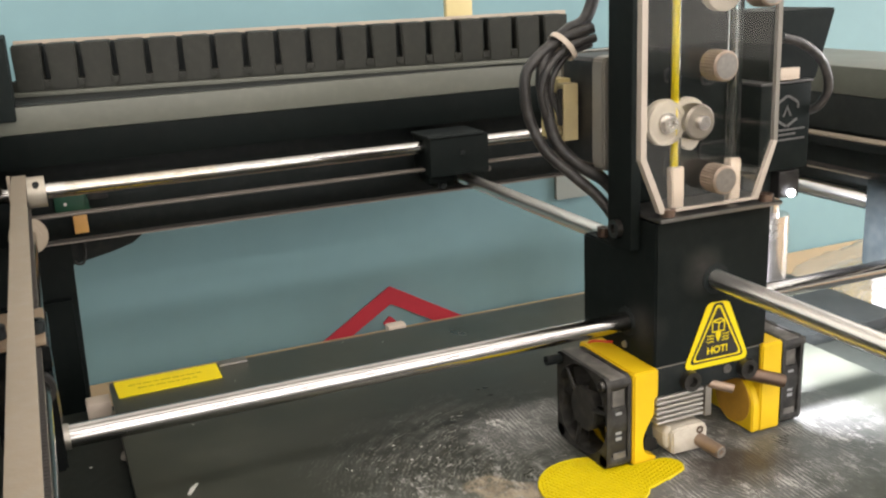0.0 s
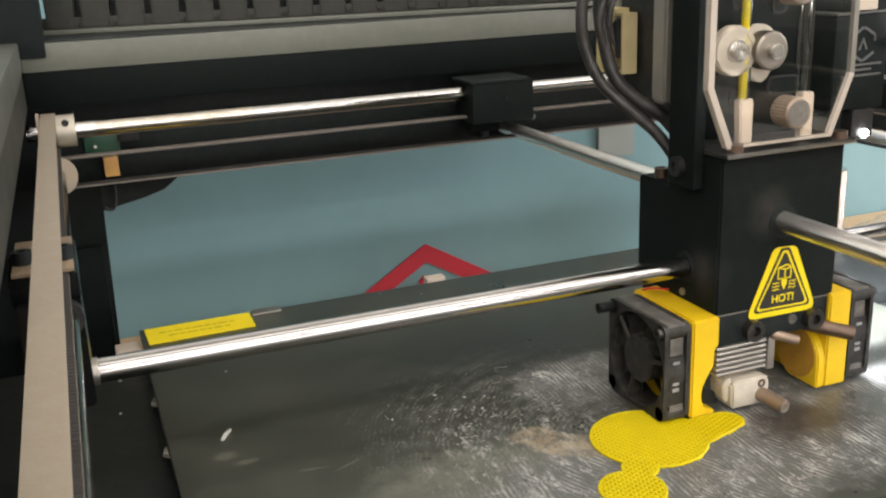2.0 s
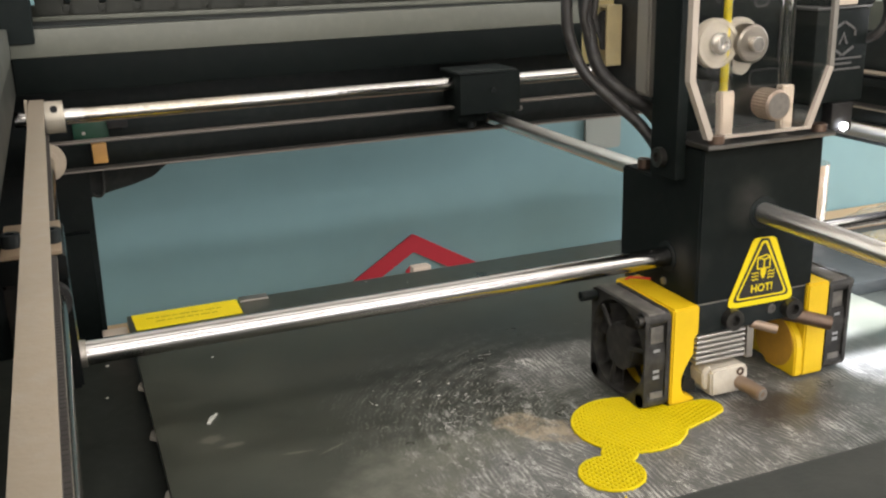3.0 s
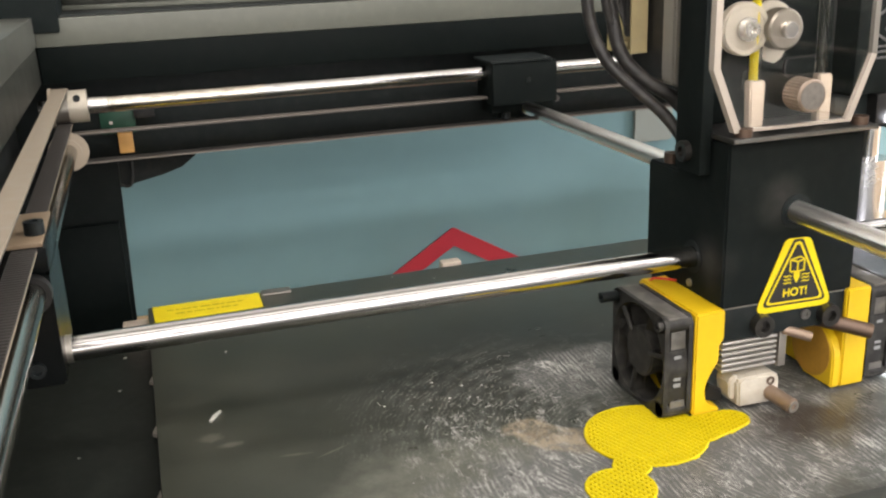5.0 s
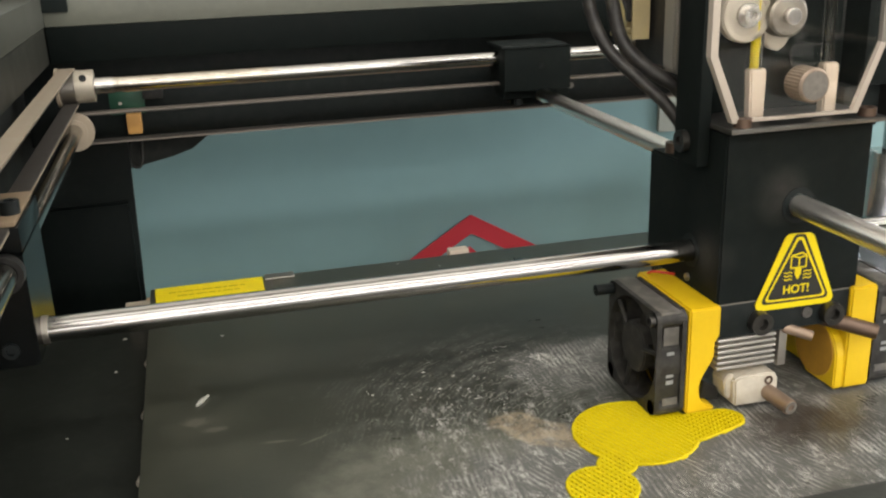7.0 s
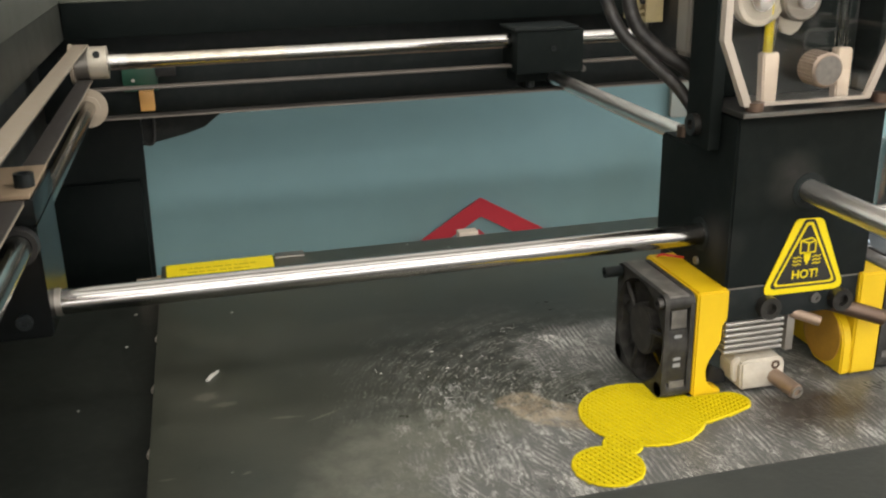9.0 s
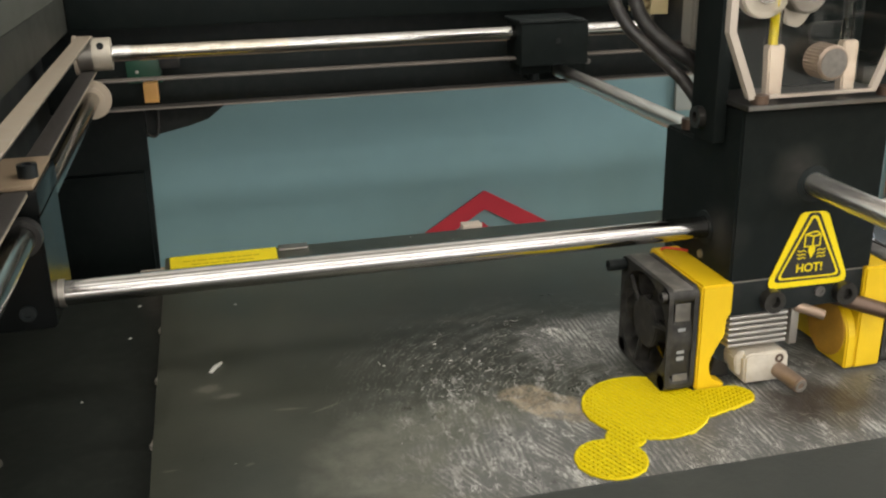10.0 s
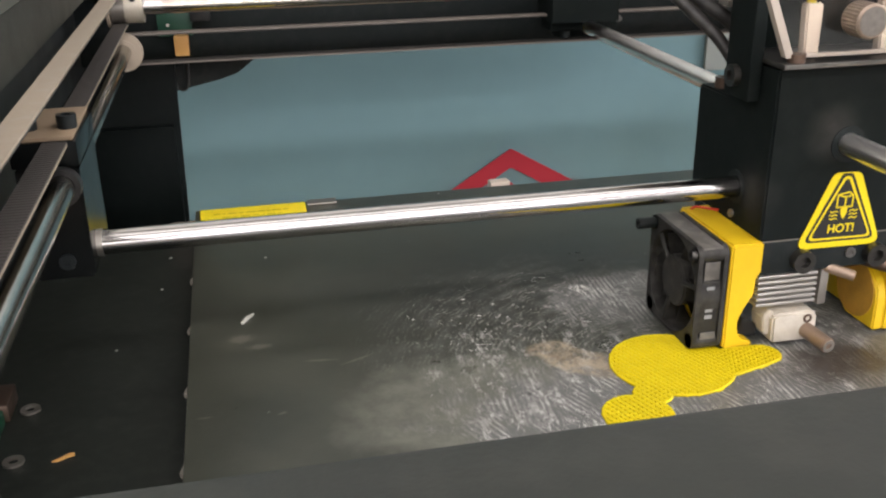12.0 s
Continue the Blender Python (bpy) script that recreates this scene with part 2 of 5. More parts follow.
        t.inputs["Detail"].default_value, t.inputs["Detail Scale"].default_value = 4, 1.2
        l.new(mp.outputs["Vector"], t.inputs["Vector"])
        return t.outputs["Fac"]

    def specks(scale, size, keep):
        """Crisp scattered crumbs and nicks."""
        t = n.new("ShaderNodeTexVoronoi")
        t.inputs["Scale"].default_value = scale
        bent = n.new("ShaderNodeMix")
        bent.data_type = "VECTOR"
        bent.inputs["Factor"].default_value = 0.003
        l.new(geo.outputs["Position"], bent.inputs["A"])
        wob = n.new("ShaderNodeTexNoise")
        wob.inputs["Scale"].default_value = 900
        l.new(geo.outputs["Position"], wob.inputs["Vector"])
        l.new(wob.outputs["Color"], bent.inputs["B"])
        l.new(bent.outputs["Result"], t.inputs["Vector"])
        sep = n.new("ShaderNodeSeparateColor")
        l.new(t.outputs["Color"], sep.inputs[0])
        return times(ramp(t.outputs["Distance"], size * 0.7, size, 1.0, 0.0), ramp(sep.outputs[0], keep - 0.02, keep + 0.02))

    worn = times(zone(0.178, -0.146, 0.036, 0.022, 0.34, 0.8), zone(0.172, -0.226, 0.082, 0.034, 0.16, 0.5), "MAXIMUM")
    worn = times(worn, times(zone(0.255, -0.20, 0.05, 0.045, 0.3, 0.5), 0.8), "MAXIMUM")
    haze = zone(0.095, -0.213, 0.042, 0.033, 0.2, 0.4)
    haze = times(haze, ramp(noise_tex(95, 9, (1, 1, 1), 0, 0.75), 0.36, 0.58, 0.45, 1.0))
    dim = zone(0.138, -0.118, 0.075, 0.046, 0.5, 0.4)
    edge = zone(0.122, -0.158, 0.046, 0.05, 0.3, 0.5)
    blot = ramp(noise_tex(95, 9, (1, 1, 1), 0, 0.7), 0.42, 0.58)
    raster = times(ramp(bands(0.0020, 3, 2.0), 0.46, 0.75), ramp(noise_tex(150, 9, (1.0, 0.35, 1), 0, 0.75), 0.43, 0.56))
    raster2 = times(ramp(bands(0.0021, -24, 2.6), 0.5, 0.85), ramp(noise_tex(130, 9, (1.0, 0.5, 1), 30, 0.75), 0.46, 0.58))
    scrape = ramp(noise_tex(300, 12, (1.0, 0.4, 1), 8, 0.9), 0.54, 0.6)
    smear = times(ramp(noise_tex(120, 12, (1.0, 0.5, 1), 22, 0.85), 0.52, 0.56), ramp(noise_tex(520, 8, (1.0, 0.22, 1), 12, 0.8), 0.46, 0.54, 0.1, 1.0))
    side = times(zone(0.126, -0.206, 0.042, 0.044, 0.3, 0.5), 0.85)
    swirl = ramp(noise_tex(32, 4, (1, 1, 1), 0, 0.6), 0.46, 0.56)
    calm = ramp(noise_tex(32, 4, (1, 1, 1), 0, 0.6), 0.46, 0.56, 1.0, 0.0)
    scr = times(times(times(times(raster, 0.85), swirl), times(times(raster2, 0.7), calm), "MAXIMUM"), times(scrape, 0.36), "MAXIMUM")
    scr = times(scr, times(blot, 0.25, "ADD"))
    scr = times(times(scr, times(smear, 0.9), "MAXIMUM"), worn)
    scr = times(scr, times(times(smear, times(scrape, 0.5), "MAXIMUM"), side), "MAXIMUM")
    scr = times(scr, ramp(noise_tex(36, 5, (1, 1, 1), 0, 0.6), 0.38, 0.56, 0.4, 1.0))
    arc_zone = zone(0.142, -0.160, 0.058, 0.046, 0.5, 0.6)
    arcs = times(times(sweeps(0.0075, (0.172, -0.198), 5.0), arc_zone), ramp(noise_tex(60, 6, (1, 1, 1), 0, 0.7), 0.4, 0.6))
    threads = times(times(ramp(sweeps(0.0021, (0.168, -0.205), 9.0), 0.62, 0.9), arc_zone), ramp(noise_tex(170, 9, (1, 1, 1), 0, 0.8), 0.48, 0.58))
    patchy = ramp(noise_tex(85, 7), 0.46, 0.56)
    fleck = times(times(specks(300, 0.19, 0.6), ramp(noise_tex(330, 9, (1.0, 0.45, 1), 35, 0.85), 0.585, 0.62), "MAXIMUM"), times(edge, times(worn, 0.5), "MAXIMUM"))
    fleck = times(fleck, patchy)
    fleck = times(fleck, times(times(specks(620, 0.22, 0.75), times(edge, worn, "MAXIMUM")), patchy), "MAXIMUM")
    tan_zone = times(zone(0.1345, -0.1915, 0.0195, 0.0088, 0.16, 1.2, -53, 75), times(ramp(noise_tex(420, 8), 0.3, 0.42, 0.5, 1.0), ramp(noise_tex(150, 9, (1, 1, 1), 0, 0.8), 0.43, 0.55, 0.2, 1.0)))
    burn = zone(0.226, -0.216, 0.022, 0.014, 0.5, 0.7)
    pit = times(times(specks(230, 0.2, 0.72), ramp(noise_tex(260, 8, (1, 1, 1), 0, 0.8), 0.6, 0.64), "MAXIMUM"), times(worn, patchy))
    nick = times(specks(140, 0.07, 0.8), ramp(noise_tex(30, 2), 0.5, 0.6))
    streak = times(zone(0.046, -0.1705, 0.005, 0.0007, 0.4, 1.0, -8, 220), zone(0.060, -0.1725, 0.006, 0.0006, 0.4, 1.0, 24, 220), "MAXIMUM")
    streak = times(streak, times(zone(0.0186, -0.1472, 0.004, 0.003, 0.4, 1.0, 0, 250), zone(0.0254, -0.155, 0.004, 0.0016, 0.4, 1.0, 0, 250), "MAXIMUM"), "MAXIMUM")
    streak = times(streak, times(zone(0.0059, -0.200, 0.002, 0.0007, 0.4, 1.0, 0, 250), zone(0.0305, -0.203, 0.0014, 0.0007, 0.4, 1.0, 20, 250), "MAXIMUM"), "MAXIMUM")

    def over(base, colour, fac):
        k = n.new("ShaderNodeMix")
        k.data_type = "RGBA"
        l.new(fac, k.inputs["Factor"])
        if isinstance(base, tuple):
            k.inputs["A"].default_value = (*base, 1)
        else:
            l.new(base, k.inputs["A"])
        k.inputs["B"].default_value = (*colour, 1)
        return k.outputs["Result"]

    c = over((0.039, 0.0425, 0.0325), (0.059, 0.062, 0.0475), ramp(noise_tex(25, 6), 0.35, 0.65))
    c = over(c, (0.145, 0.147, 0.117), times(haze, 0.95))
    c = over(c, (0.026, 0.029, 0.026), times(dim, 0.7))
    c = over(c, (0.115, 0.117, 0.111), times(worn, 0.9))
    c = over(c, (0.135, 0.138, 0.126), times(arcs, 0.6))
    c = over(c, (0.38, 0.37, 0.33), times(threads, 0.5))
    c = over(c, (0.6, 0.59, 0.55), times(scr, 0.97))
    c = over(c, (0.4, 0.325, 0.22), times(tan_zone, 0.75))
    c = over(c, (0.17, 0.125, 0.085), times(times(tan_zone, ramp(noise_tex(130, 9, (1, 1, 1), 0, 0.75), 0.52, 0.62)), 0.7))
    c = over(c, (0.62, 0.62, 0.58), times(fleck, 0.32))
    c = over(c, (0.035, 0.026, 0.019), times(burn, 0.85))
    c = over(c, (0.018, 0.017, 0.015), times(pit, 0.75))
    c = over(c, (0.2, 0.185, 0.15), times(streak, 0.4))
    c = over(c, (0.5, 0.5, 0.46), times(nick, 0.6))
    l.new(c, b.inputs["Base Color"])
    l.new(ramp(times(scr, noise_tex(25, 6), "ADD"), 0.2, 1.2, 0.24, 0.5), b.inputs["Roughness"])
    bp = n.new("ShaderNodeBump")
    bp.inputs["Strength"].default_value, bp.inputs["Distance"].default_value = 0.25, 0.0003
    l.new(times(scr, ramp(noise_tex(900, 3), 0.3, 0.7, 0, 0.2), "ADD"), bp.inputs["Height"])
    l.new(bp.outputs["Normal"], b.inputs["Normal"])
    return m


BED = bed_material()


def clear(name, colour, rough=0.03, through_part=1.0):
    m = bpy.data.materials.new(name)
    m.use_nodes = True
    b = m.node_tree.nodes["Principled BSDF"]
    b.inputs["Base Color"].default_value = (*colour, 1)
    b.inputs["Transmission Weight"].default_value, b.inputs["Roughness"].default_value, b.inputs["IOR"].default_value = through_part, rough, 1.49
    b.inputs["Specular IOR Level"].default_value = 0.05
    return m


ACRYLIC = clear("clear_acrylic", (0.97, 0.97, 0.95))
SPOOLP = clear("clear_spool_plastic", (0.9, 0.88, 0.8), 0.15)


def thin_film(name, colour, share):
    """Thin plastic film: mostly see-through, with a glossy milky share."""
    m = bpy.data.materials.new(name)
    m.use_nodes = True
    n, l = m.node_tree.nodes, m.node_tree.links
    b, t, mix = n["Principled BSDF"], n.new("ShaderNodeBsdfTransparent"), n.new("ShaderNodeMixShader")
    b.inputs["Base Color"].default_value, b.inputs["Roughness"].default_value = (*colour, 1), 0.2
    tex, mr = n.new("ShaderNodeTexNoise"), n.new("ShaderNodeMapRange")
    tex.inputs["Scale"].default_value = 40
    l.new(tex.outputs["Fac"], mr.inputs["Value"])
    mr.inputs["To Min"].default_value, mr.inputs["To Max"].default_value = share * 0.5, share * 1.5
    l.new(mr.outputs["Result"], mix.inputs[0])
    l.new(t.outputs[0], mix.inputs[1])
    l.new(b.outputs[0], mix.inputs[2])
    l.new(mix.outputs[0], n["Material Output"].inputs["Surface"])
    return m


FILM = thin_film("clear_crinkled_film", (0.55, 0.5, 0.4), 0.4)
FROST = material("frosted_acrylic_edge", (0.43, 0.38, 0.32), 0.35, vary=0.06)


def glow(name, colour, power):
    m = bpy.data.materials.new(name)
    m.use_nodes = True
    b = m.node_tree.nodes["Principled BSDF"]
    b.inputs["Base Color"].default_value = (*colour, 1)
    b.inputs["Emission Color"].default_value = (*colour, 1)
    b.inputs["Emission Strength"].default_value = power
    return m


LEDWHITE = glow("white_led_strip", (0.95, 0.97, 1.0), 22.0)

# ---- building helpers: all lengths below are millimetres ----
MM = 0.001
ORIGIN = {}


def box(bm, x0, x1, y0, y1, z0, z1, bevel=0.4):
    r = bmesh.ops.create_cube(bm, size=1.0)
    vs = r["verts"]
    for v in vs:
        v.co = Vector(((x0 + x1) / 2 + v.co.x * (x1 - x0), (y0 + y1) / 2 + v.co.y * (y1 - y0), (z0 + z1) / 2 + v.co.z * (z1 - z0)))
    if bevel:
        es = list({e for v in vs for e in v.link_edges})
        bmesh.ops.bevel(bm, geom=es, offset=bevel, segments=2, affect="EDGES", profile=0.6)
    return bm


def rod(bm, a, c, r, seg=28, r2=None, bevel=0.0):
    a, c = Vector(a), Vector(c)
    d = c - a
    m = Matrix.Translation((a + c) / 2) @ d.to_track_quat("Z", "Y").to_matrix().to_4x4()
    made = bmesh.ops.create_cone(bm, cap_ends=True, segments=seg, radius1=r, radius2=r if r2 is None else r2, depth=d.length, matrix=m)
    if bevel:
        vs = set(made["verts"])
        es = [e for e in {e for v in vs for e in v.link_edges} if any(len(f.verts) > 4 for f in e.link_faces)]
        bmesh.ops.bevel(bm, geom=es, offset=bevel, segments=2, affect="EDGES")
    return bm


def ring(bm, centre, axis, r0, r1, length, seg=32):
    """A tube: inner radius r0, outer r1, along axis from centre."""
    axis = Vector(axis).normalized()
    u = axis.orthogonal().normalized()
    w = axis.cross(u)
    rows = []
    for r, h in ((r0, 0), (r1, 0), (r1, length), (r0, length)):
        rows.append([bm.verts.new(Vector(centre) + axis * h + (u * math.cos(2 * math.pi * k / seg) + w * math.sin(2 * math.pi * k / seg)) * r) for k in range(seg)])
    for i in range(4):
        p, q = rows[i], rows[(i + 1) % 4]
        for k in range(seg):
            bm.faces.new((p[k], p[(k + 1) % seg], q[(k + 1) % seg], q[k]))
    return bm


def prism(bm, pts, plane, a, c, bevel=0.0):
    """A polygon drawn in a plane ("xz", "xy" or "yz") and pulled from a to c along the third axis."""
    def at(p, h):
        return {"xz": (p[0], h, p[1]), "xy": (p[0], p[1], h), "yz": (h, p[0], p[1])}[plane]
    lo = [bm.verts.new(at(p, a)) for p in pts]
    hi = [bm.verts.new(at(p, c)) for p in pts]
    fs = [bm.faces.new(lo), bm.faces.new(hi[::-1])]
    k = len(pts)
    for i in range(k):
        fs.append(bm.faces.new((lo[i], hi[i], hi[(i + 1) % k], lo[(i + 1) % k])))
    bmesh.ops.recalc_face_normals(bm, faces=fs)
    if bevel:
        bmesh.ops.bevel(bm, geom=list({e for f in fs for e in f.edges}), offset=bevel, segments=2, affect="EDGES")
    return bm


def frame_shape(bm, outer, inner, plane, a, c):
    """A plate with one hole: two outlines of equally many points."""
    def at(p, h):
        return {"xz": (p[0], h, p[1]), "xy": (p[0], p[1], h), "yz": (h, p[0], p[1])}[plane]
    rows = [[bm.verts.new(at(p, h)) for p in line] for line, h in ((inner, a), (outer, a), (outer, c), (inner, c))]
    k, fs = len(outer), []
    for i in range(4):
        p, q = rows[i], rows[(i + 1) % 4]
        for j in range(k):
            fs.append(bm.faces.new((p[j], p[(j + 1) % k], q[(j + 1) % k], q[j])))
    bmesh.ops.recalc_face_normals(bm, faces=fs)
    return bm


def tube(bm, pts, r, seg=12, smooth=6, rib=0.0):
    """A round cable through points, rounded with Catmull-Rom steps."""
    pts = [Vector(p) for p in pts]
    ext = [2 * pts[0] - pts[1], *pts, 2 * pts[-1] - pts[-2]]
    line = []
    for i in range(1, len(ext) - 2):
        p0, p1, p2, p3 = ext[i - 1: i + 3]
        for s in range(smooth):
            t = s / smooth
            line.append(0.5 * (2 * p1 + (p2 - p0) * t + (2 * p0 - 5 * p1 + 4 * p2 - p3) * t * t + (3 * p1 - p0 - 3 * p2 + p3) * t ** 3))
    line.append(pts[-1])
    side, rows, r0 = None, [], r
    for i, p in enumerate(line):
        d = (line[min(i + 1, len(line) - 1)] - line[max(i - 1, 0)]).normalized()
        side = d.orthogonal().normalized() if side is None else (side - side.dot(d) * d).normalized()
        up = d.cross(side)
        r = r0 * (1 + rib * (1 if i % 2 else -1))
        rows.append([bm.verts.new(p + (side * math.cos(2 * math.pi * k / seg) + up * math.sin(2 * math.pi * k / seg)) * r) for k in range(seg)])
    for a, c in zip(rows, rows[1:]):
        for k in range(seg):
            bm.faces.new((a[k], a[(k + 1) % seg], c[(k + 1) % seg], c[k]))
    bm.faces.new(rows[0][::-1])
    bm.faces.new(rows[-1])
    return bm


def mesh_of(name, bm, mat, origin, smooth=True):
    for v in bm.verts:
        v.co = (v.co - origin) * MM
    me = bpy.data.meshes.new(name)
    bm.to_mesh(me)
    bm.free()
    me.materials.append(mat)
    if smooth:
        for p in me.polygons:
            p.use_smooth = True
        me.set_sharp_from_angle(angle=radians(32))
    return me


def thing(name, at, label, category, group="", kind=""):
    ob = new(name)
    ob.location = Vector(at) * MM
    ob.empty_display_size = 0.01
    ORIGIN[ob] = Vector(at)
    return tagged(ob, label, category, group, kind)


def solid(name, bm, mat, label, category, group="", kind="", at=None):
    """A thing that is one mesh."""
    lo = Vector([min(v.co[i] for v in bm.verts) for i in range(3)])
    hi = Vector([max(v.co[i] for v in bm.verts) for i in range(3)])
    at = Vector(at) if at else Vector(((lo.x + hi.x) / 2, (lo.y + hi.y) / 2, lo.z))
    ob = new(name, mesh_of(name, bm, mat, at))
    ob.location = at * MM
    ORIGIN[ob] = at
    return tagged(ob, label, category, group, kind)


def part(name, bm, mat, parent, label=""):
    o = ORIGIN[parent]
    ob = new(name, mesh_of(name, bm, mat, o))
    ob.parent = parent
    ORIGIN[ob] = o
    if label:
        ob["label"] = label
    return ob


def B():
    return bmesh.new()


def rounded(pts, r, steps=5):
    """A polygon with its corners rounded."""
    out, k = [], len(pts)
    for i in range(k):
        p, a, c = Vector(pts[i]), Vector(pts[i - 1]), Vector(pts[(i + 1) % k])
        u, w = (a - p).normalized(), (c - p).normalized()
        half = math.acos(max(-1, min(1, u.dot(w)))) / 2
        cut = min(r / math.tan(half), (a - p).length * 0.45, (c - p).length * 0.45)
        p0, p1 = p + u * cut, p + w * cut
        for s in range(steps + 1):
            t = s / steps
            out.append(((1 - t) ** 2 * p0.x + 2 * t * (1 - t) * p.x + t * t * p1.x, (1 - t) ** 2 * p0.y + 2 * t * (1 - t) * p.y + t * t * p1.y))
    return out


def socket_screw(parent, at, axis, r, length, mat, name="screw"):
    """A cap screw with a sunk hexagon."""
    bm = B()
    axis = Vector(axis).normalized()
    a = Vector(at)
    ring(bm, a, axis, r * 0.5, r, length, 20)
    rod(bm, a, a + axis * length * 0.45, r * 0.52, 6)
    return part(name, bm, mat, parent)


# ---- the room ----
table = thing("table", (150, -257, -800), "pale wooden table under the printer", "table")
part("table_top", box(B(), -900, 1200, -700, 185, -110, -70, 2), WOOD, table)
for tx in (-850, 1150):
    for ty in (-650, 135):
        part("leg", box(B(), tx - 25, tx + 25, ty - 25, ty + 25, -800, -110.2, 2), WOOD, table)
# upper wall is unseen; made pale so that the rods reflect it
solid("wall_back", box(B(), -4000, 4800, 190, 240, 300, 1800, 0), ROOM, "pale upper wall of the room, unseen, added for the rods to reflect", "wall", kind="structure")
solid("wall_dado", box(B(), -4000, 4800, 187, 240, -800, 300, 0), TEAL, "glossy teal painted lower wall behind the printer", "wall", kind="structure")
solid("wall_front", box(B(), -4000, 4800, -7550, -7500, -800, 1800, 0), ROOM, "plain pale wall of the room", "wall", kind="structure")
solid("wall_left", box(B(), -4050, -4000, -7500, 187, -800, 1800, 0), ROOM, "plain pale wall of the room", "wall", kind="structure")
solid("wall_right", box(B(), 4800, 4850, -7500, 187, -800, 1800, 0), ROOM, "plain pale wall of the room", "wall", kind="structure")
solid("ceiling", box(B(), -4000, 4800, -7500, 187, 1800, 1850, 0), ROOM, "plain white ceiling", "ceiling", kind="structure")
solid("floor", box(B(), -4000, 4800, -7500, 187, -850, -800, 0), FLOORM, "grey floor of the room", "floor", kind="structure")

# unseen window frames and fittings, added to account for the room's lamps
def added_window(name, lo, hi, axis):
    w = thing(name, [(p + q) / 2 for p, q in zip(lo, hi)], "unseen white window frame added on the room wall", "window", kind="structure")
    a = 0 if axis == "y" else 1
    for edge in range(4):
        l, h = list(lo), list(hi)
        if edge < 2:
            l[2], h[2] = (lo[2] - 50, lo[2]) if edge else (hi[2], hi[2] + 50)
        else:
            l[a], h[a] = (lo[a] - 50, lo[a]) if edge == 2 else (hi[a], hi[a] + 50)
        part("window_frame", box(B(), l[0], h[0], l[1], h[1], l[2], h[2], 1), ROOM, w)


added_window("added_window_1", (-3300, -7498, 550), (3700, -7450, 1150), "y")
added_window("added_window_2", (4750, -2300, 50), (4798, 120, 1350), "x")
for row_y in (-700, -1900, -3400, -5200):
    solid("ceiling_light", box(B(), -2600, 3400, row_y - 120, row_y + 120, 1783, 1799.5, 2), ROOM, "long white ceiling light fitting, unseen, added over the lamps", "ceiling light", "ceiling lights")

# red chevron on the wall
bm = B()
AP = (221.5, -35.8)
outer = [(AP[0] - 62, AP[1] - 39), (AP[0], AP[1]), (AP[0] + 62, AP[1] - 36), (AP[0] + 62, AP[1] - 50), (AP[0], AP[1] - 14.5), (AP[0] - 62, AP[1] - 53)]
prism(bm, rounded(outer, 3), "xz", 185.6, 186.9)
prism(bm, rounded([(214, -66), (220, -60.2), (226, -66), (220, -71.5)], 2), "xz", 185.6, 186.9)
solid("wall_mark", bm, RED, "red chevron and dot of vinyl on the teal wall", "sign")

# ---- printer frame ----
frame_ob = thing("printer_frame", (162, -210, -70), "black powder-coated steel printer frame with an open top and back", "printer frame")
# the top opening runs x XL..XR, y YF..YR; grey bars stand round it, and a black lip hangs below them
XL, XR, YF, YR, ZT, ZB = -35.6, 375.0, -441.0, 47.0, 142.0, 127.0
# left bar has a darker grey than the right and rear bars
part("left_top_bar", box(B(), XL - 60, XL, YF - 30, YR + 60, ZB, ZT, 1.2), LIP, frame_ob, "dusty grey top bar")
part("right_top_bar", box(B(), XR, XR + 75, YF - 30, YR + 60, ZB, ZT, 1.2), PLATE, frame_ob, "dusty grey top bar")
part("rear_top_bar", box(B(), XL, XR, YR, YR + 60, ZB, 141, 0.8), PLATE, frame_ob, "dusty grey top bar")
# dark sheet added in place of the chain's dark reflection on the bar
part("rear_top_dark_sheet", box(B(), XL, XR, YR + 2, YR + 60, 141.1, ZT, 0.3), PAINT, frame_ob)
# front bar coloured with the dark carrier paint for the shade on it
part("front_top_bar", box(B(), XL, XR, -462, -421.7, 112, 129.4, 1.0), CARRIER, frame_ob)
# lips in three blacks: left lighter as if lit, rear darkest as if shaded
part("left_lip", box(B(), XL - 3, XL - 0.5, YF, YR, 109, ZB - 0.1, 0.5), CHAIN, frame_ob)
part("right_lip", box(B(), XR + 0.5, XR + 3, YF, YR, 108, ZB - 0.1, 0.5), PAINT, frame_ob)
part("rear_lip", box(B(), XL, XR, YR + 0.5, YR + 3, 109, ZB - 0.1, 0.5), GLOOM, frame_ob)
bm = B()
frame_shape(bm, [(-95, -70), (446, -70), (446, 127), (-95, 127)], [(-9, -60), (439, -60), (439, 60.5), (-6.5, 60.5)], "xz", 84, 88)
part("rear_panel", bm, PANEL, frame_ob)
bm = B()
prism(bm, [(-7, 61), (-7, 43.5), (17, 48.6), (28, 52), (40, 61)], "xz", 88.2, 91)
part("gusset", bm, PAINT, frame_ob)
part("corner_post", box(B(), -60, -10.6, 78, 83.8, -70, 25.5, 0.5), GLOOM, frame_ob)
part("left_panel", box(B(), -95, -91, -420, 84, -70, 127, 0.5), PAINT, frame_ob)
part("base_panel", box(B(), -91, 448, -480, 84, -70, -66, 0.5), PAINT, frame_ob)
# beams that carry the guide shafts inside the right side
part("right_rail", box(B(), 386, 392, -420, 83, 66, 126.8, 0.6), PAINT, frame_ob)
part("right_inner_rail", box(B(), 379, 385, -420, 83, 98, 102, 0.6), PAINT, frame_ob)
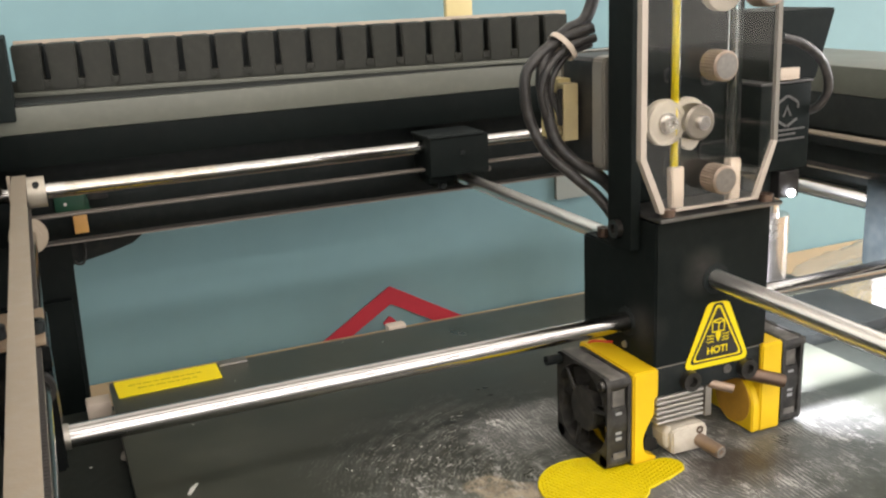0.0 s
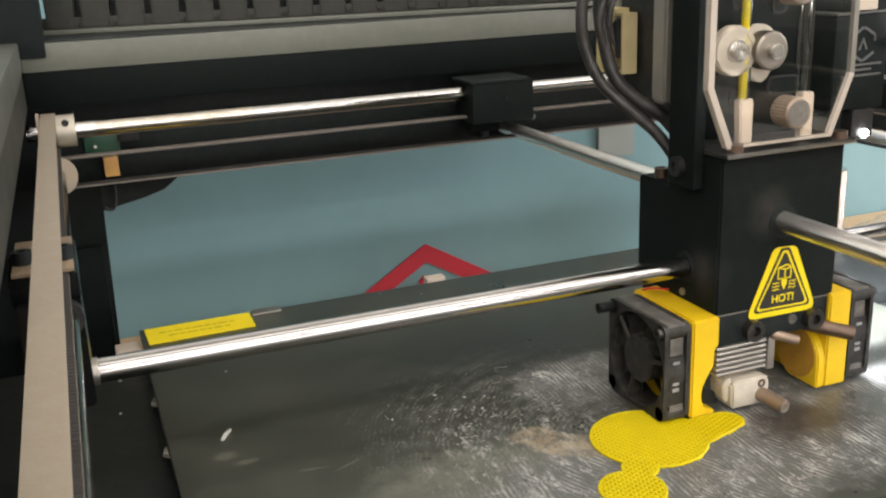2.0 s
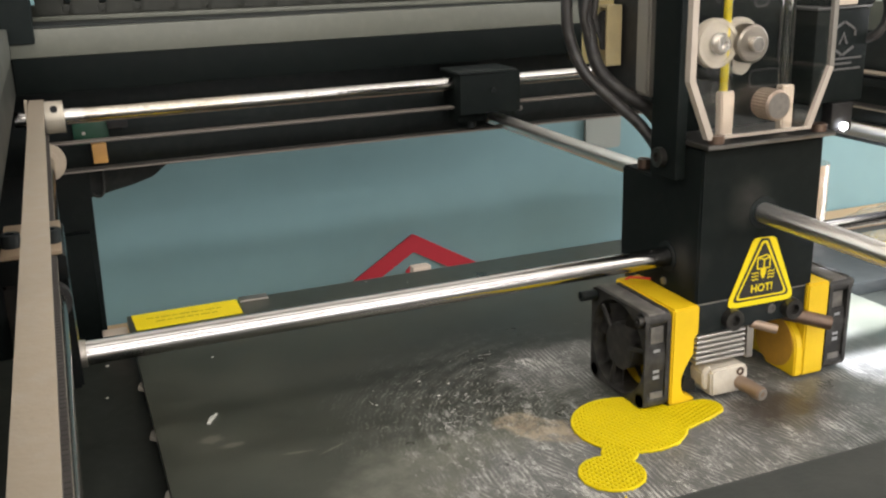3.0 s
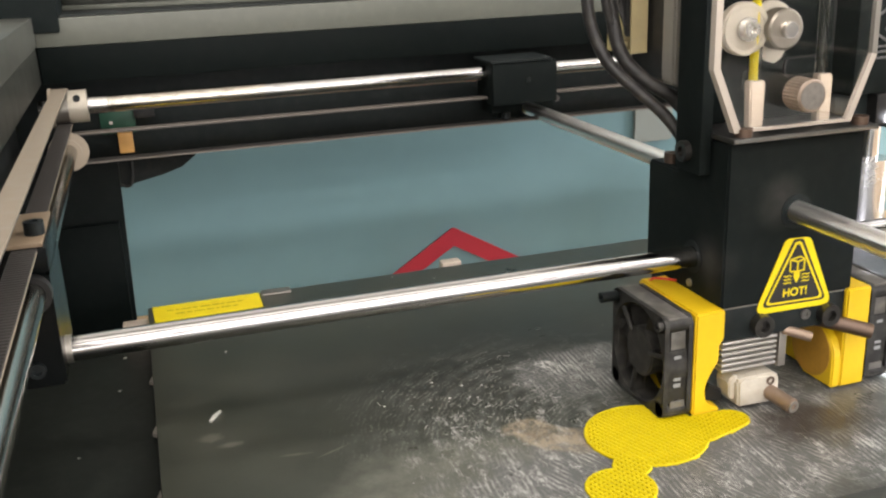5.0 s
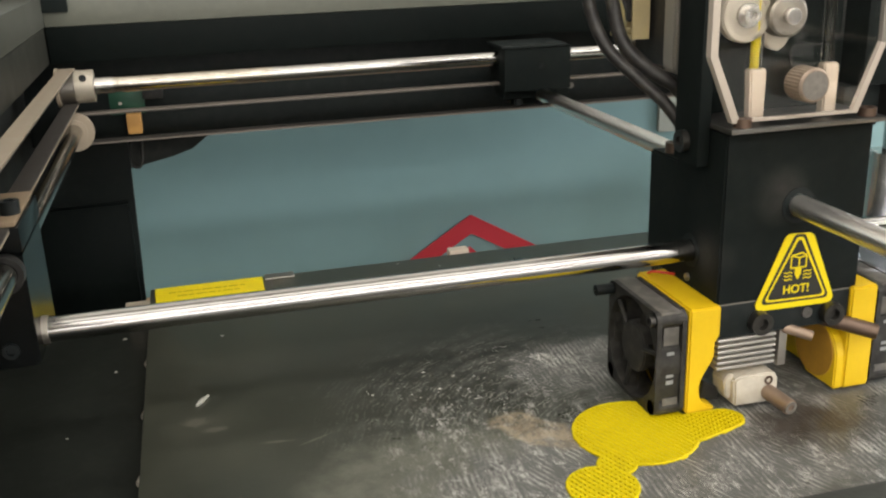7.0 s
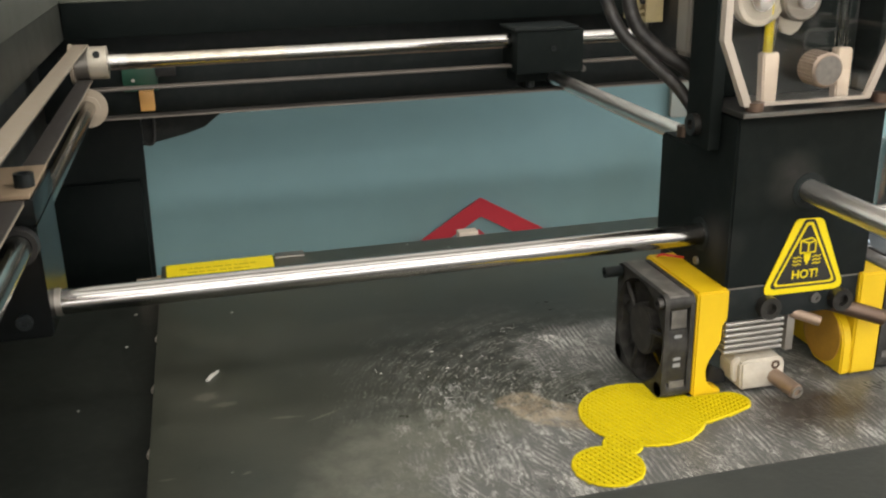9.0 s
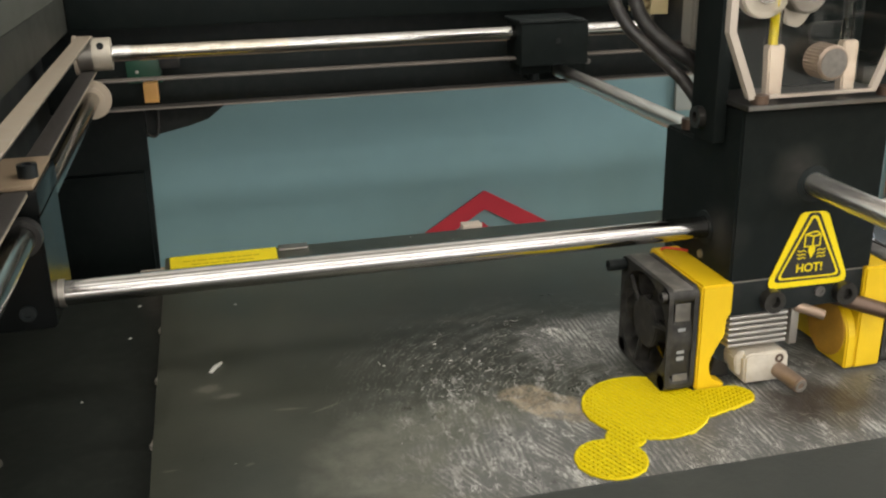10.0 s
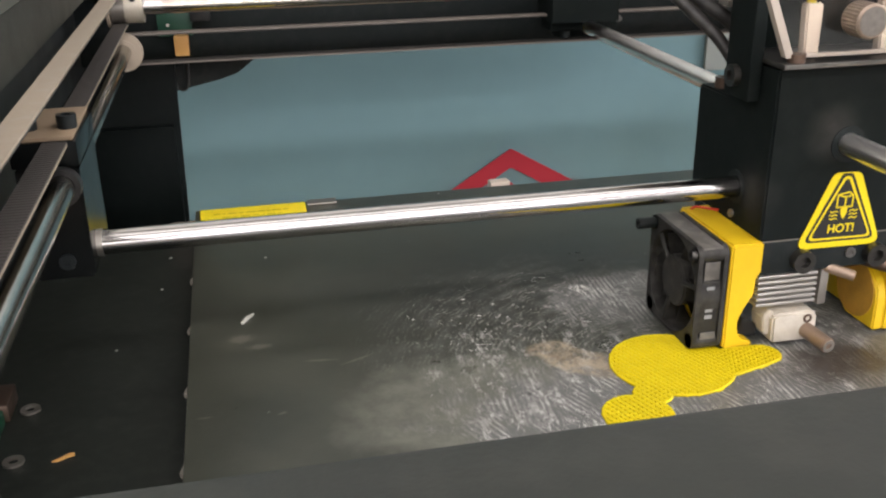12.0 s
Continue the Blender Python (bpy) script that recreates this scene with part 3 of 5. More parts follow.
part("left_rail", box(B(), -60, -54, -420, 83, 60, 126.8, 0.6), PAINT, frame_ob)
part("rear_rail", box(B(), -54, 385, 70, 76, 63, 126.8, 0.6), DARKP, frame_ob)
part("corner_block", box(B(), -80, -23.5, 45, 106, 134, 176, 1.2), DEEP, frame_ob)

# ---- drive shafts and belts ----
SY, SZ = 33.0, 99.0
SHX, SHZ = -26.8, 78.2
RSX = 364.0


def drive_shaft(name, a, c, label, mat=None):
    t = thing(name, [(p + q) / 2 for p, q in zip(a, c)], label, "shaft", "drive shafts")
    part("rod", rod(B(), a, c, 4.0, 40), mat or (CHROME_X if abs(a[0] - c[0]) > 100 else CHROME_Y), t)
    return t


rear = drive_shaft("drive_shaft", (-38, SY, SZ), (374, SY, SZ), "chrome drive shaft along the rear, browner and dimmer in colour near its collar")
bm = B()
ring(bm, (-24.0, SY, SZ), (1, 0, 0), 4.05, 8.0, 8.8, 36)
part("collar", bm, NICKEL, rear, "silver clamping collar")
socket_screw(rear, (-19.6, SY - 6.6, SZ + 4.6), (0, -0.82, 0.57), 1.7, 1.0, BLACK)
part("sleeve", rod(B(), (-14.6, SY, SZ), (-6, SY, SZ), 4.3, 32), STEEL, rear)
bm = B()
ring(bm, (-5.9, SY, SZ), (1, 0, 0), 4.01, 4.06, 78, 48)
part("stained_dim_length", bm, STAINDIM, rear, "brown-blotched stretch, dimmed in colour where the highlight fades")
bm = B()
ring(bm, (-30.6, SY, SZ), (1, 0, 0), 4.05, 7.8, 6.4, 36)
part("pulley", bm, DULL, rear)
bm = B()
ring(bm, (-32.6, SY, SZ), (1, 0, 0), 4.05, 9.6, 1.5, 36)
part("flange", bm, TANP, rear)

left = drive_shaft("drive_shaft", (SHX, -415, SHZ), (SHX, 66, SHZ), "steel drive shaft along the side, darkened in colour for its dim reflections", DIMSTEEL)
bm = B()
ring(bm, (SHX, SY - 7, SHZ), (0, 1, 0), 4.05, 7.0, 14, 36)
part("pulley", bm, DULL, left)
bm = B()
ring(bm, (SHX, SY - 9.5, SHZ), (0, 1, 0), 4.05, 9.5, 2.6, 40)
ring(bm, (SHX, SY - 10.2, SHZ), (0, 1, 0), 4.02, 6.2, 0.8, 32)
part("flange", bm, TANP, left, "dusty pale pulley flange")
drive_shaft("drive_shaft", (RSX, -415, SHZ), (RSX, 66, SHZ), "chrome drive shaft along the side")
drive_shaft("drive_shaft", (-34, -425, SZ), (374, -425, SZ), "chrome drive shaft along the front")


def belt_loop(name, fixed, a, c, zc, r, w, axis, label, mat):
    """A toothed belt round two pulleys: fixed is its place across, a..c its run. The back is a band, the inside ribbed."""
    belt = thing(name, (fixed, (a + c) / 2, zc - r) if axis == "y" else ((a + c) / 2, fixed, zc - r), label, "belt", "drive belts")

    def at(s, p):
        return (fixed + s, p.x, p.y) if axis == "y" else (p.x, fixed + s, p.y)
    turn = [math.pi * k / 12 for k in range(13)]
    pathp = [(Vector((c + r * math.sin(t), zc + r * math.cos(t))), Vector((math.sin(t), math.cos(t)))) for t in turn]
    pathp += [(Vector((a - r * math.sin(t), zc - r * math.cos(t))), Vector((-math.sin(t), -math.cos(t)))) for t in turn]

    def band(lo, hi):
        bm = B()
        rows = [[bm.verts.new(at(s, p + out * off)) for off, s in ((lo, -w / 2), (lo, w / 2), (hi, w / 2), (hi, -w / 2))] for p, out in pathp]
        for i in range(len(rows)):
            p, q = rows[i], rows[(i + 1) % len(rows)]
            for k in range(4):
                bm.faces.new((p[k], p[(k + 1) % 4], q[(k + 1) % 4], q[k]))
        bmesh.ops.recalc_face_normals(bm, faces=bm.faces)
        return bm
    part("backing", band(0.5, 1.3), mat, belt)
    part("inner_lining", band(0.0, 0.49), LINING, belt, "rubber inner side")
    bm, tooth = B(), 0.22
    for s in (1, -1):
        for k in range(int((c - a) / 2.0)):
            p = a + 1 + 2.0 * k
            vs = [bm.verts.new(at(e, Vector((p + dx, zc + s * (r - dz))))) for e in (-w / 2 + 0.1, w / 2 - 0.1) for dx, dz in ((-0.6, 0), (-0.35, tooth), (0.35, tooth), (0.6, 0))]
            for i in range(3):
                bm.faces.new((vs[i], vs[i + 1], vs[i + 5], vs[i + 4]))
            bm.faces.new(vs[:4])
            bm.faces.new(vs[4:][::-1])
    tagged(part("teeth", bm, LINING, belt), kind="stuff")
    return belt


belt_loop("drive_belt", -27.0, -425, SY, SZ, 7.9, 6.8, "y", "dusty beige-grey toothed belt along the side", BELT)
belt_loop("drive_belt", SY, -26.8, RSX, SHZ, 6.6, 6.0, "x", "dark toothed belt along the rear", BELTX)
belt_loop("drive_belt", RSX, -425, SY, SZ, 7.9, 7.6, "y", "dusty beige-grey toothed belt along the side", BELT)

# ---- sliding gantry: the head stands at HX, HY off its plan ----
HX, HY = 4.6, 10.0
RX, RY = 223.0 + HX, -180.0 + HY
XY = RY - 7.0
XZ, YZ = 54.6, 73.7

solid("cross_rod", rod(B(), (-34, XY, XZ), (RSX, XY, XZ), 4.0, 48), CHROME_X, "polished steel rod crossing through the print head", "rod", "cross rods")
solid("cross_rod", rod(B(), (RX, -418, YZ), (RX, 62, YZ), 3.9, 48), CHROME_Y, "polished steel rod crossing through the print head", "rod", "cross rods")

# rear slider
rs = thing("slider_block", (RX - 4, SY, 70), "black slider block on the rear drive shaft", "slider block", "slider blocks")
x0, x1 = RX - 33, RX + 5
bm = B()
box(bm, x0, x1, SY - 12, SY + 14, 82, 105.0, 0.8)
part("body", bm, DEEP, rs)
part("cap", box(B(), x0 - 1.5, x1 - 3, SY - 13, SY + 15, 105.1, 106.7, 0.4), DARKP, rs)
part("rod_clamp", box(B(), x0 + 14, x1 + 12, SY + 20, SY + 32, 69, 81.9, 0.8), DEEP, rs)
part("foot", box(B(), x0 + 2, x0 + 20, SY - 4, SY + 12, 76.5, 81.9, 0.6), DEEP, rs)
socket_screw(rs, (x0 + 11, SY - 2, 76.4), (0, 0, -1), 2.4, 3.6, BLACK)
socket_screw(rs, (x0 + 21, SY - 12, 95), (0, -1, 0), 1.6, 0.6, BLACK)
socket_screw(rs, (x1 + 3, SY - 4, 82), (0, -1, 0), 1.7, 1.2, EMBOSSG)

# left slider
ls = thing("slider_block", (-26, RY, 47), "black slider block with a beige belt clamp on the side shaft", "slider block", "slider blocks")
bm = B()
prism(bm, [(RY - 19, 48), (RY + 19, 48), (RY + 19, 83.5), (RY - 19, 83.5)], "yz", -39.5, -21.5, 0.8)
part("body", bm, GLOSSBLACK, ls)
part("cap", box(B(), -40, -21.1, RY - 19.5, RY + 19.5, 83.7, 91.2, 0.6), GLOSSBLACK, ls)
part("belt_clamp", box(B(), -39, -22, RY - 18.6, RY + 18.5, 91.3, 92.6, 0.4), BEIGE, ls, "beige belt clamp pad")
socket_screw(ls, (-24.6, RY - 8, 92.6), (0, 0, 1), 2.9, 4.0, BLACK)
socket_screw(ls, (-36.0, RY - 8, 92.6), (0, 0, 1), 2.9, 4.0, BLACK)
bm = B()
ring(bm, (SHX, RY - 23, SHZ), (0, 1, 0), 4.1, 5.7, 4, 32)
part("bushing", bm, BLACKP, ls)
bm = B()
ring(bm, (-21.5, XY, XZ), (1, 0, 0), 4.05, 4.4, 1.8, 28)
part("rod_seat", bm, DULL, ls)
socket_screw(ls, (-29, RY - 19, 54), (0, -1, 0), 2.4, 1.5, BLACK)

# right slider
rsd = thing("slider_block", (RSX, RY, 47), "black slider block on the side shaft", "slider block", "slider blocks")
part("body", box(B(), RSX - 9, RSX + 9, RY - 19, RY + 19, 48, 91.5, 0.8), BLACK, rsd)

# ---- build plate ----
plate = thing("build_plate", (172, -210, -5), "black build plate, scraped and worn pale in the middle", "build plate")
bm = B()
box(bm, 0, 344.5, -420, 2, -4.5, 0, 0.5)
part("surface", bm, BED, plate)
carrier = thing("bed_carrier", (172, -210, -18), "black metal carrier under the build plate", "bed carrier")
part("plate", box(B(), -88, 434, -420, 3, -17, -13, 0.6), CARRIER, carrier)
part("bearing_tongue", box(B(), 352, 434, -110, 3, -12.9, -6, 0.6), PAINT, carrier)
for yy in (-24, -73, -122, -171, -219):
    part("edge_tab", prism(B(), [(-2.0, yy - 1.6), (-0.8, yy + 3.2), (0.6, yy + 4.0), (0.6, yy - 4.2)], "xy", -7.4, -5.6, 0.15), GUIDEW, plate, "small cream wedge under the plate")
bm = B()
for bx, by in ((-55.5, -159), (-55.5, -191.5)):
    bm = B()
    ring(bm, (bx, by, -12.9), (0, 0, 1), 1.7, 3.4, 0.9, 24)
    part("bolt", bm, DULL, carrier, "pale washer")
part("corner_pad", box(B(), -12.5, -0.6, -12.5, -1.0, -12.9, -4.0, 0.8), IVORY, carrier, "cream plastic pad at the plate corner")
part("terminal", box(B(), -80, -62.5, -186, -166, -12.8, -7.5, 0.6), GREENPCB, carrier, "green terminal strip")
part("terminal_cover", box(B(), -80, -61.0, -165.8, -150, -12.8, -6.0, 0.8), BRONZE, carrier, "brown terminal cover")
part("terminal_cover", box(B(), -80, -64.0, -206, -186.3, -12.8, -8.6, 0.8), BRONZE, carrier, "brown terminal cover")
for ty in (-170, -175, -180):
    part("terminal_screw", rod(B(), (-65.2, ty, -7.5), (-65.2, ty, -6.9), 1.3, 14), DULL, carrier)

# yellow instruction strip and a metal clip at the rear edge of the plate
lab = thing("warning_strip", (28, -10, 0), "bright yellow strip with dark lines of print on the plate", "label")
bm = B()
prism(bm, rounded([(2.2, 0.6), (55.3, 0.9), (55.0, -20.0), (3.0, -21.2)], 0.6), "xy", 0.15, 0.6)
part("strip", bm, STICKER, lab)
# two rows of small print, too fine to read
for row, (a, c) in enumerate(((9, 49), (13, 46))):
    x, k = a, 0
    while x < c - 2:
        w = (3.4, 1.8, 4.6, 2.6, 5.2)[(k + 2 * row) % 5]
        part("print_bar", box(B(), x, min(c, x + w), -8.4 - 5.4 * row, -7.0 - 5.4 * row, 0.61, 0.66, 0), OLIVE, lab)
        x, k = x + w + 0.9, k + 1
solid("metal_clip", box(B(), 56.5, 71.5, -4.6, 2.2, 0.1, 1.1, 0.3), DULL, "small flat metal clip on the plate's rear edge", "clip")
solid("white_stop", box(B(), 157, 168, 6, 13, -12.9, 0.6, 0.8), IVORY, "small cream plastic block behind the plate", "block")

# ---- the yellow print ----
pr = thing("yellow_print", (165, -203, 0), "flat yellow printed shape of joined round lobes", "print")


def disc(bm, x, y, rx, ry, z0, z1, seg=48):
    prism(bm, [(x + rx * math.cos(2 * math.pi * k / seg), y + ry * math.sin(2 * math.pi * k / seg)) for k in range(seg)], "xy", z0, z1)


LOBES = [(166.0, -203.5, 21.6), (141.5, -231.5, 11.4), (151.0, -221.0, 6.4)]
bm = B()
disc(bm, 167, -203.5, 18.6, 18.8, 0.05, 0.5)
part("solid_layer", bm, PRINT, pr)
# the tongue at the side narrows away from the main lobe
LOBES += [(184 + 2.0 * k, -207.0 + 0.28 * k, 9.0 - 0.32 * k) for k in range(9)]
bm = B()
prism(bm, rounded([(180, -215.5), (200, -211.4), (207, -206), (206.5, -201.5), (200, -198.6), (180, -198.5)], 4), "xy", 0.05, 0.2)
part("side_lobe", bm, PRINT, pr)


def inside(p):
    return any((p.x - px) ** 2 + (p.y - py) ** 2 < pr_ * pr_ for px, py, pr_ in LOBES)


# crossing filament strands of the open top layers
bm = B()
GAP = 1.95
for turn, z in ((22, 0.16), (-68, 0.42)):
    d = Vector((math.cos(radians(turn)), math.sin(radians(turn)), 0))
    e = Vector((-d.y, d.x, 0))
    for i in range(-40, 41):
        start = None
        for s in range(-160, 161):
            p = Vector((166, -212, z)) + e * (i * GAP) + d * (s * 0.5)
            if inside(p):
                start = p if start is None else start
                last = p
            elif start is not None:
                if (last - start).length > 1:
                    rod(bm, start, last, 0.68, 6)
                start = None
tagged(part("weave", bm, PRINT, pr), kind="stuff")
# outer wall strand, following the joined outline
for k, (px, py, pr_) in enumerate(LOBES):
    runs, seg = [], 96
    keep = []
    for i in range(seg + 1):
        a = 2 * math.pi * i / seg
        p = Vector((px + (pr_ - 0.2) * math.cos(a), py + (pr_ - 0.2) * math.sin(a), 0.5))
        free = not any((p.x - qx) ** 2 + (p.y - qy) ** 2 < (qr - 0.3) ** 2 for j, (qx, qy, qr) in enumerate(LOBES) if j != k)
        if free:
            keep.append(p)
        if (not free or i == seg) and len(keep) > 2:
            runs.append(keep)
            keep = []
        elif not free:
            keep = []
    for line in runs:
        part("rim_strand", tube(B(), line, 0.48, 6, 1), PRINT, pr)
part("loose_strand", tube(B(), [(138.1, -245.8, 0.5), (134.3, -250.4, 0.5), (129.8, -255.8, 0.5)], 0.3, 6, 4), PRINT, pr)

# ---- print head ----
KNOB = material("tarnished_aluminium", (0.29, 0.23, 0.18), 0.45, metal=0.7, vary=0.3, scale=400, bump=0.2)
MILKY = clear("milky_clear_plastic", (0.56, 0.51, 0.42), 0.3, 0.5)
KNOBFACE = material("scratched_grey_metal", (0.22, 0.21, 0.19), 0.38, metal=0.7, vary=0.3, scale=500, bump=0.2)
GREYEDGE = material("grey_acrylic_edge", (0.2, 0.19, 0.165), 0.25, vary=0.1)
# relief black lightened in place of glints on raised edges
EMBOSS = material("glinting_black_relief", (0.09, 0.09, 0.088), 0.35, vary=0.3)
SHRED = material("pale_plastic_shred", (0.4, 0.4, 0.37), 0.4, vary=0.3, scale=300)
GUIDE = material("milky_amber_plastic", (0.42, 0.35, 0.275), 0.35, vary=0.1, scale=150)
GEARM = material("dark_knurled_steel", (0.26, 0.235, 0.2), 0.35, metal=0.9, vary=0.2)
TOPD = material("dark_plate_top", (0.045, 0.045, 0.042), 0.32, metal=0.5, vary=0.35, scale=150, dust=0.06)
TOPP = material("brighter_edge_metal", (0.17, 0.17, 0.16), 0.3, metal=0.8, vary=0.35, scale=150, dust=0.15)
FINS = material("bright_aluminium_fin", (0.66, 0.64, 0.6), 0.38, metal=0.85, vary=0.1)
AMBER = material("amber_duct_plastic", (0.5, 0.265, 0.03), 0.5, vary=0.25, scale=200)

head = thing("print_head", (222 + HX, -180 + HY, 3), "black twin-nozzle print head with clear front, fans and yellow ducts", "print head")


def hp(name, bm, mat, label="", parent=None):
    bmesh.ops.translate(bm, verts=bm.verts, vec=(HX, HY, 0))
    return part(name, bm, mat, parent or head, label)


def hscrew(at, axis, r, length, mat, parent=None):
    return socket_screw(parent or head, Vector(at) + Vector((HX, HY, 0)), axis, r, length, mat)


hp("housing", prism(B(), [(-207, 40.2), (-153, 40.2), (-153, 85), (-174, 85), (-174, 101), (-207, 101)], "yz", 194, 250, 0.7), HOUSING)
hp("lower_housing", box(B(), 194.6, 249.6, -206.9, -156, 27.5, 39.9, 0.7), DARKP)
hp("seam", box(B(), 194.8, 249.4, -206.6, -157, 39.8, 40.3, 0), GREYEDGE, "pale seam line between the housings")
top = hp("top_plate", box(B(), 193, 252, -210.5, -174, 101.2, 103, 0.4), TOPD, "thin dark plate with a brighter metal front edge")
# front edge strip, brighter than the plate's top
hp("plate_edge", box(B(), 193.2, 251.8, -210.9, -210.4, 101.4, 102.9, 0.15), TOPP, "brighter metal front edge", top)
hp("side_column", box(B(), 189, 193.5, -197, -180.5, 88, 205, 0.5), DEEP)
hscrew((189, -188, 95.5), (-1, 0, 0), 3.8, 2.5, BLUED)
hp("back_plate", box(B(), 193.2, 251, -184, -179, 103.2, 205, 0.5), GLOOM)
for x in (199.0, 246.5):
    hscrew((x, -207.0, 103), (0, 0, 1), 3.1, 2.9, BRONZE)
hscrew((198, -163, 85.2), (0, 0, 1), 2.8, 4.0, BRONZE)
hp("rod_bushing", ring(B(), (223.0, -206.9, YZ), (0, -1, 0), 4.0, 6.4, 0.35, 36), DARKP)
hp("rod_bushing", ring(B(), (194, -187, XZ), (-1, 0, 0), 4.2, 6.2, 0.35, 36), DARKP)
hscrew((194, -186, 44), (-1, 0, 0), 1.5, 0.8, DULL)

# clear front of the extruder, with its bright sawn edges
FY0, FY1 = -208.3, -205.6
shape = [(185.4, 205), (185.4, 126.3), (194.6, 104.6), (241.5, 104.6), (250.0, 127.2), (249.4, 205)]
inner = [(187.9, 205), (187.9, 126.8), (197.0, 105.6), (239.4, 105.6), (247.9, 127.7), (247.3, 205)]
bm = B()
prism(bm, [((p[0] + q[0]) / 2, (p[1] + q[1]) / 2) for p, q in zip(shape, inner)], "xz", FY0, FY1)
front = hp("front_cover", bm, ACRYLIC, "clear acrylic cover")
front.visible_shadow = False
for i in range(5):
    quad = [shape[i], shape[i + 1], inner[i + 1], inner[i]]
    hp("cut_edge", prism(B(), quad, "xz", FY0 - 0.15, FY1 + 0.15), GREYEDGE if i == 4 else FROST, "frosted sawn edge", front)


def wheel(x, z, r, y0, length, knurl=0):
    """A pinch wheel or knurled knob facing the front."""
    bm = B()
    seg = max(40, knurl * 2)
    ringv = []
    for h in (y0, y0 - length):
        rowv = []
        for k in range(seg):
            rr = r * (0.955 if knurl and k % 2 else 1.0)
            a = 2 * math.pi * k / seg
            rowv.append(bm.verts.new((x + rr * math.cos(a), h, z + rr * math.sin(a))))
        ringv.append(rowv)
    capr = []
    for k in range(seg):
        a = 2 * math.pi * k / seg
        capr.append(bm.verts.new((x + r * 0.87 * math.cos(a), y0 - length - 0.6, z + r * 0.87 * math.sin(a))))
    for k in range(seg):
        j = (k + 1) % seg
        bm.faces.new((ringv[0][k], ringv[0][j], ringv[1][j], ringv[1][k]))
        bm.faces.new((ringv[1][k], ringv[1][j], capr[j], capr[k]))
    bm.faces.new(capr)
    bm.faces.new(ringv[0])
    bmesh.ops.recalc_face_normals(bm, faces=bm.faces)
    return bm


idler = hp("idler_wheel", wheel(201.0, 138.3, 8.9, -198, 3.0), MILKY, "milky clear idler wheel")
hp("flange", ring(B(), (201.0, -201.2, 138.3), (0, -1, 0), 6.9, 8.5, 0.7, 40), MILKY, "", idler)
hp("washer", ring(B(), (201.0, -201.7, 138.3), (0, -1, 0), 1.6, 4.0, 1.2, 28), STEEL, "", idler)
hscrew((201.0, -202.9, 138.3), (0, -1, 0), 2.9, 2.2, STEEL, idler)
hp("backing_disc", wheel(213.6, 138.0, 8.8, -196, 1.6), MILKY, "milky clear disc behind the gear")
gear = hp("drive_gear", wheel(214.4, 137.6, 7.0, -198, 6.0, 44), GEARM, "knurled drive gear")
hp("gear_shaft", rod(B(), (214.6, -204, 137.6), (214.6, -208.4, 137.6), 2.7, 24, bevel=0.4), STEEL, "", gear)
for x, z, r in ((217.8, 116.5, 5.7), (216.5, 159.5, 5.8), (236.6, 186, 6.5)):
    knob = hp("thumb_knob", wheel(x, z, r, -208.7, 8.0, 30), KNOB, "knurled metal thumb knob")
    hp("knob_face", rod(B(), (x, -217.2, z), (x, -217.5, z), r * 0.8, 32), KNOBFACE, "scratched grey face", knob)
hp("idler_wheel", wheel(226.0, 187, 8.6, -198, 4.0), MILKY, "milky clear idler wheel")
# filament guides, each with a stepped upper lip
for xa, xb, za in ((203.0, 208.8, 121.0), (230.6, 236.2, 121.2)):
    bm = B()
    prism(bm, [(xa + 0.6, 103.4), (xb, 103.4), (xb, za - 1.2), (xb - 0.3, za), (xa - 0.2, za), (xa - 0.2, za - 1.2)], "xz", -203, -199.0, 0.5)
    hp("filament_guide", bm, GUIDE, "milky plastic guide block")
hp("filament", rod(B(), (205.6, -200.2, 118), (205.2, -200.2, 205), 1.45, 16), PRINT, "yellow filament strand")
hp("filament_tube", ring(B(), (205.7, -200.2, 120.6), (-0.004, 0, 1), 1.75, 2.6, 11.5, 24), ACRYLIC, "clear tube round the filament")
hp("filament_tube", ring(B(), (205.3, -200.2, 146.5), (-0.004, 0, 1), 1.75, 2.3, 58, 24), ACRYLIC, "clear tube round the filament")
hp("empty_guide_tube", ring(B(), (233.0, -200.2, 120.8), (-0.012, 0, 1), 1.1, 2.1, 84, 24), ACRYLIC, "clear empty tube")
# slotted mount plate behind the clear cover
for xa, xb, za, zb in ((242.9, 250.2, 126.3, 148.7), (229.5, 244.9, 117.8, 125.2), (212.0, 218.3, 113.4, 121.9), (211.8, 219.1, 151.1, 157.0), (229.8, 237.2, 148.6, 156.2)):
    out = rounded([(xa, za), (xb, za), (xb, zb), (xa, zb)], 3)
    inn = rounded([(xa + 0.7, za + 0.9), (xb - 0.7, za + 0.9), (xb - 0.7, zb - 0.7), (xa + 0.7, zb - 0.7)], 2.4)
    bm = B()
    frame_shape(bm, out, inn, "xz", -184.6, -184.1)
    rim = hp("slot_rim", bm, BLACKP)
    # no hole is cut: a dark plate gives the slot's shade
    hp("slot", prism(B(), inn, "xz", -184.4, -184.1), DEEP, "dark plate standing in for the shade of a cut-out slot", rim)
bm = B()
prism(bm, rounded([(207.6, 133.0), (221.0, 133.0), (217.8, 127.2), (215.2, 125.6), (211.4, 126.8)], 2.4), "xz", -198.5, -196.2, 0.4)
hp("tension_block", bm, MILKY, "milky worn tension block")


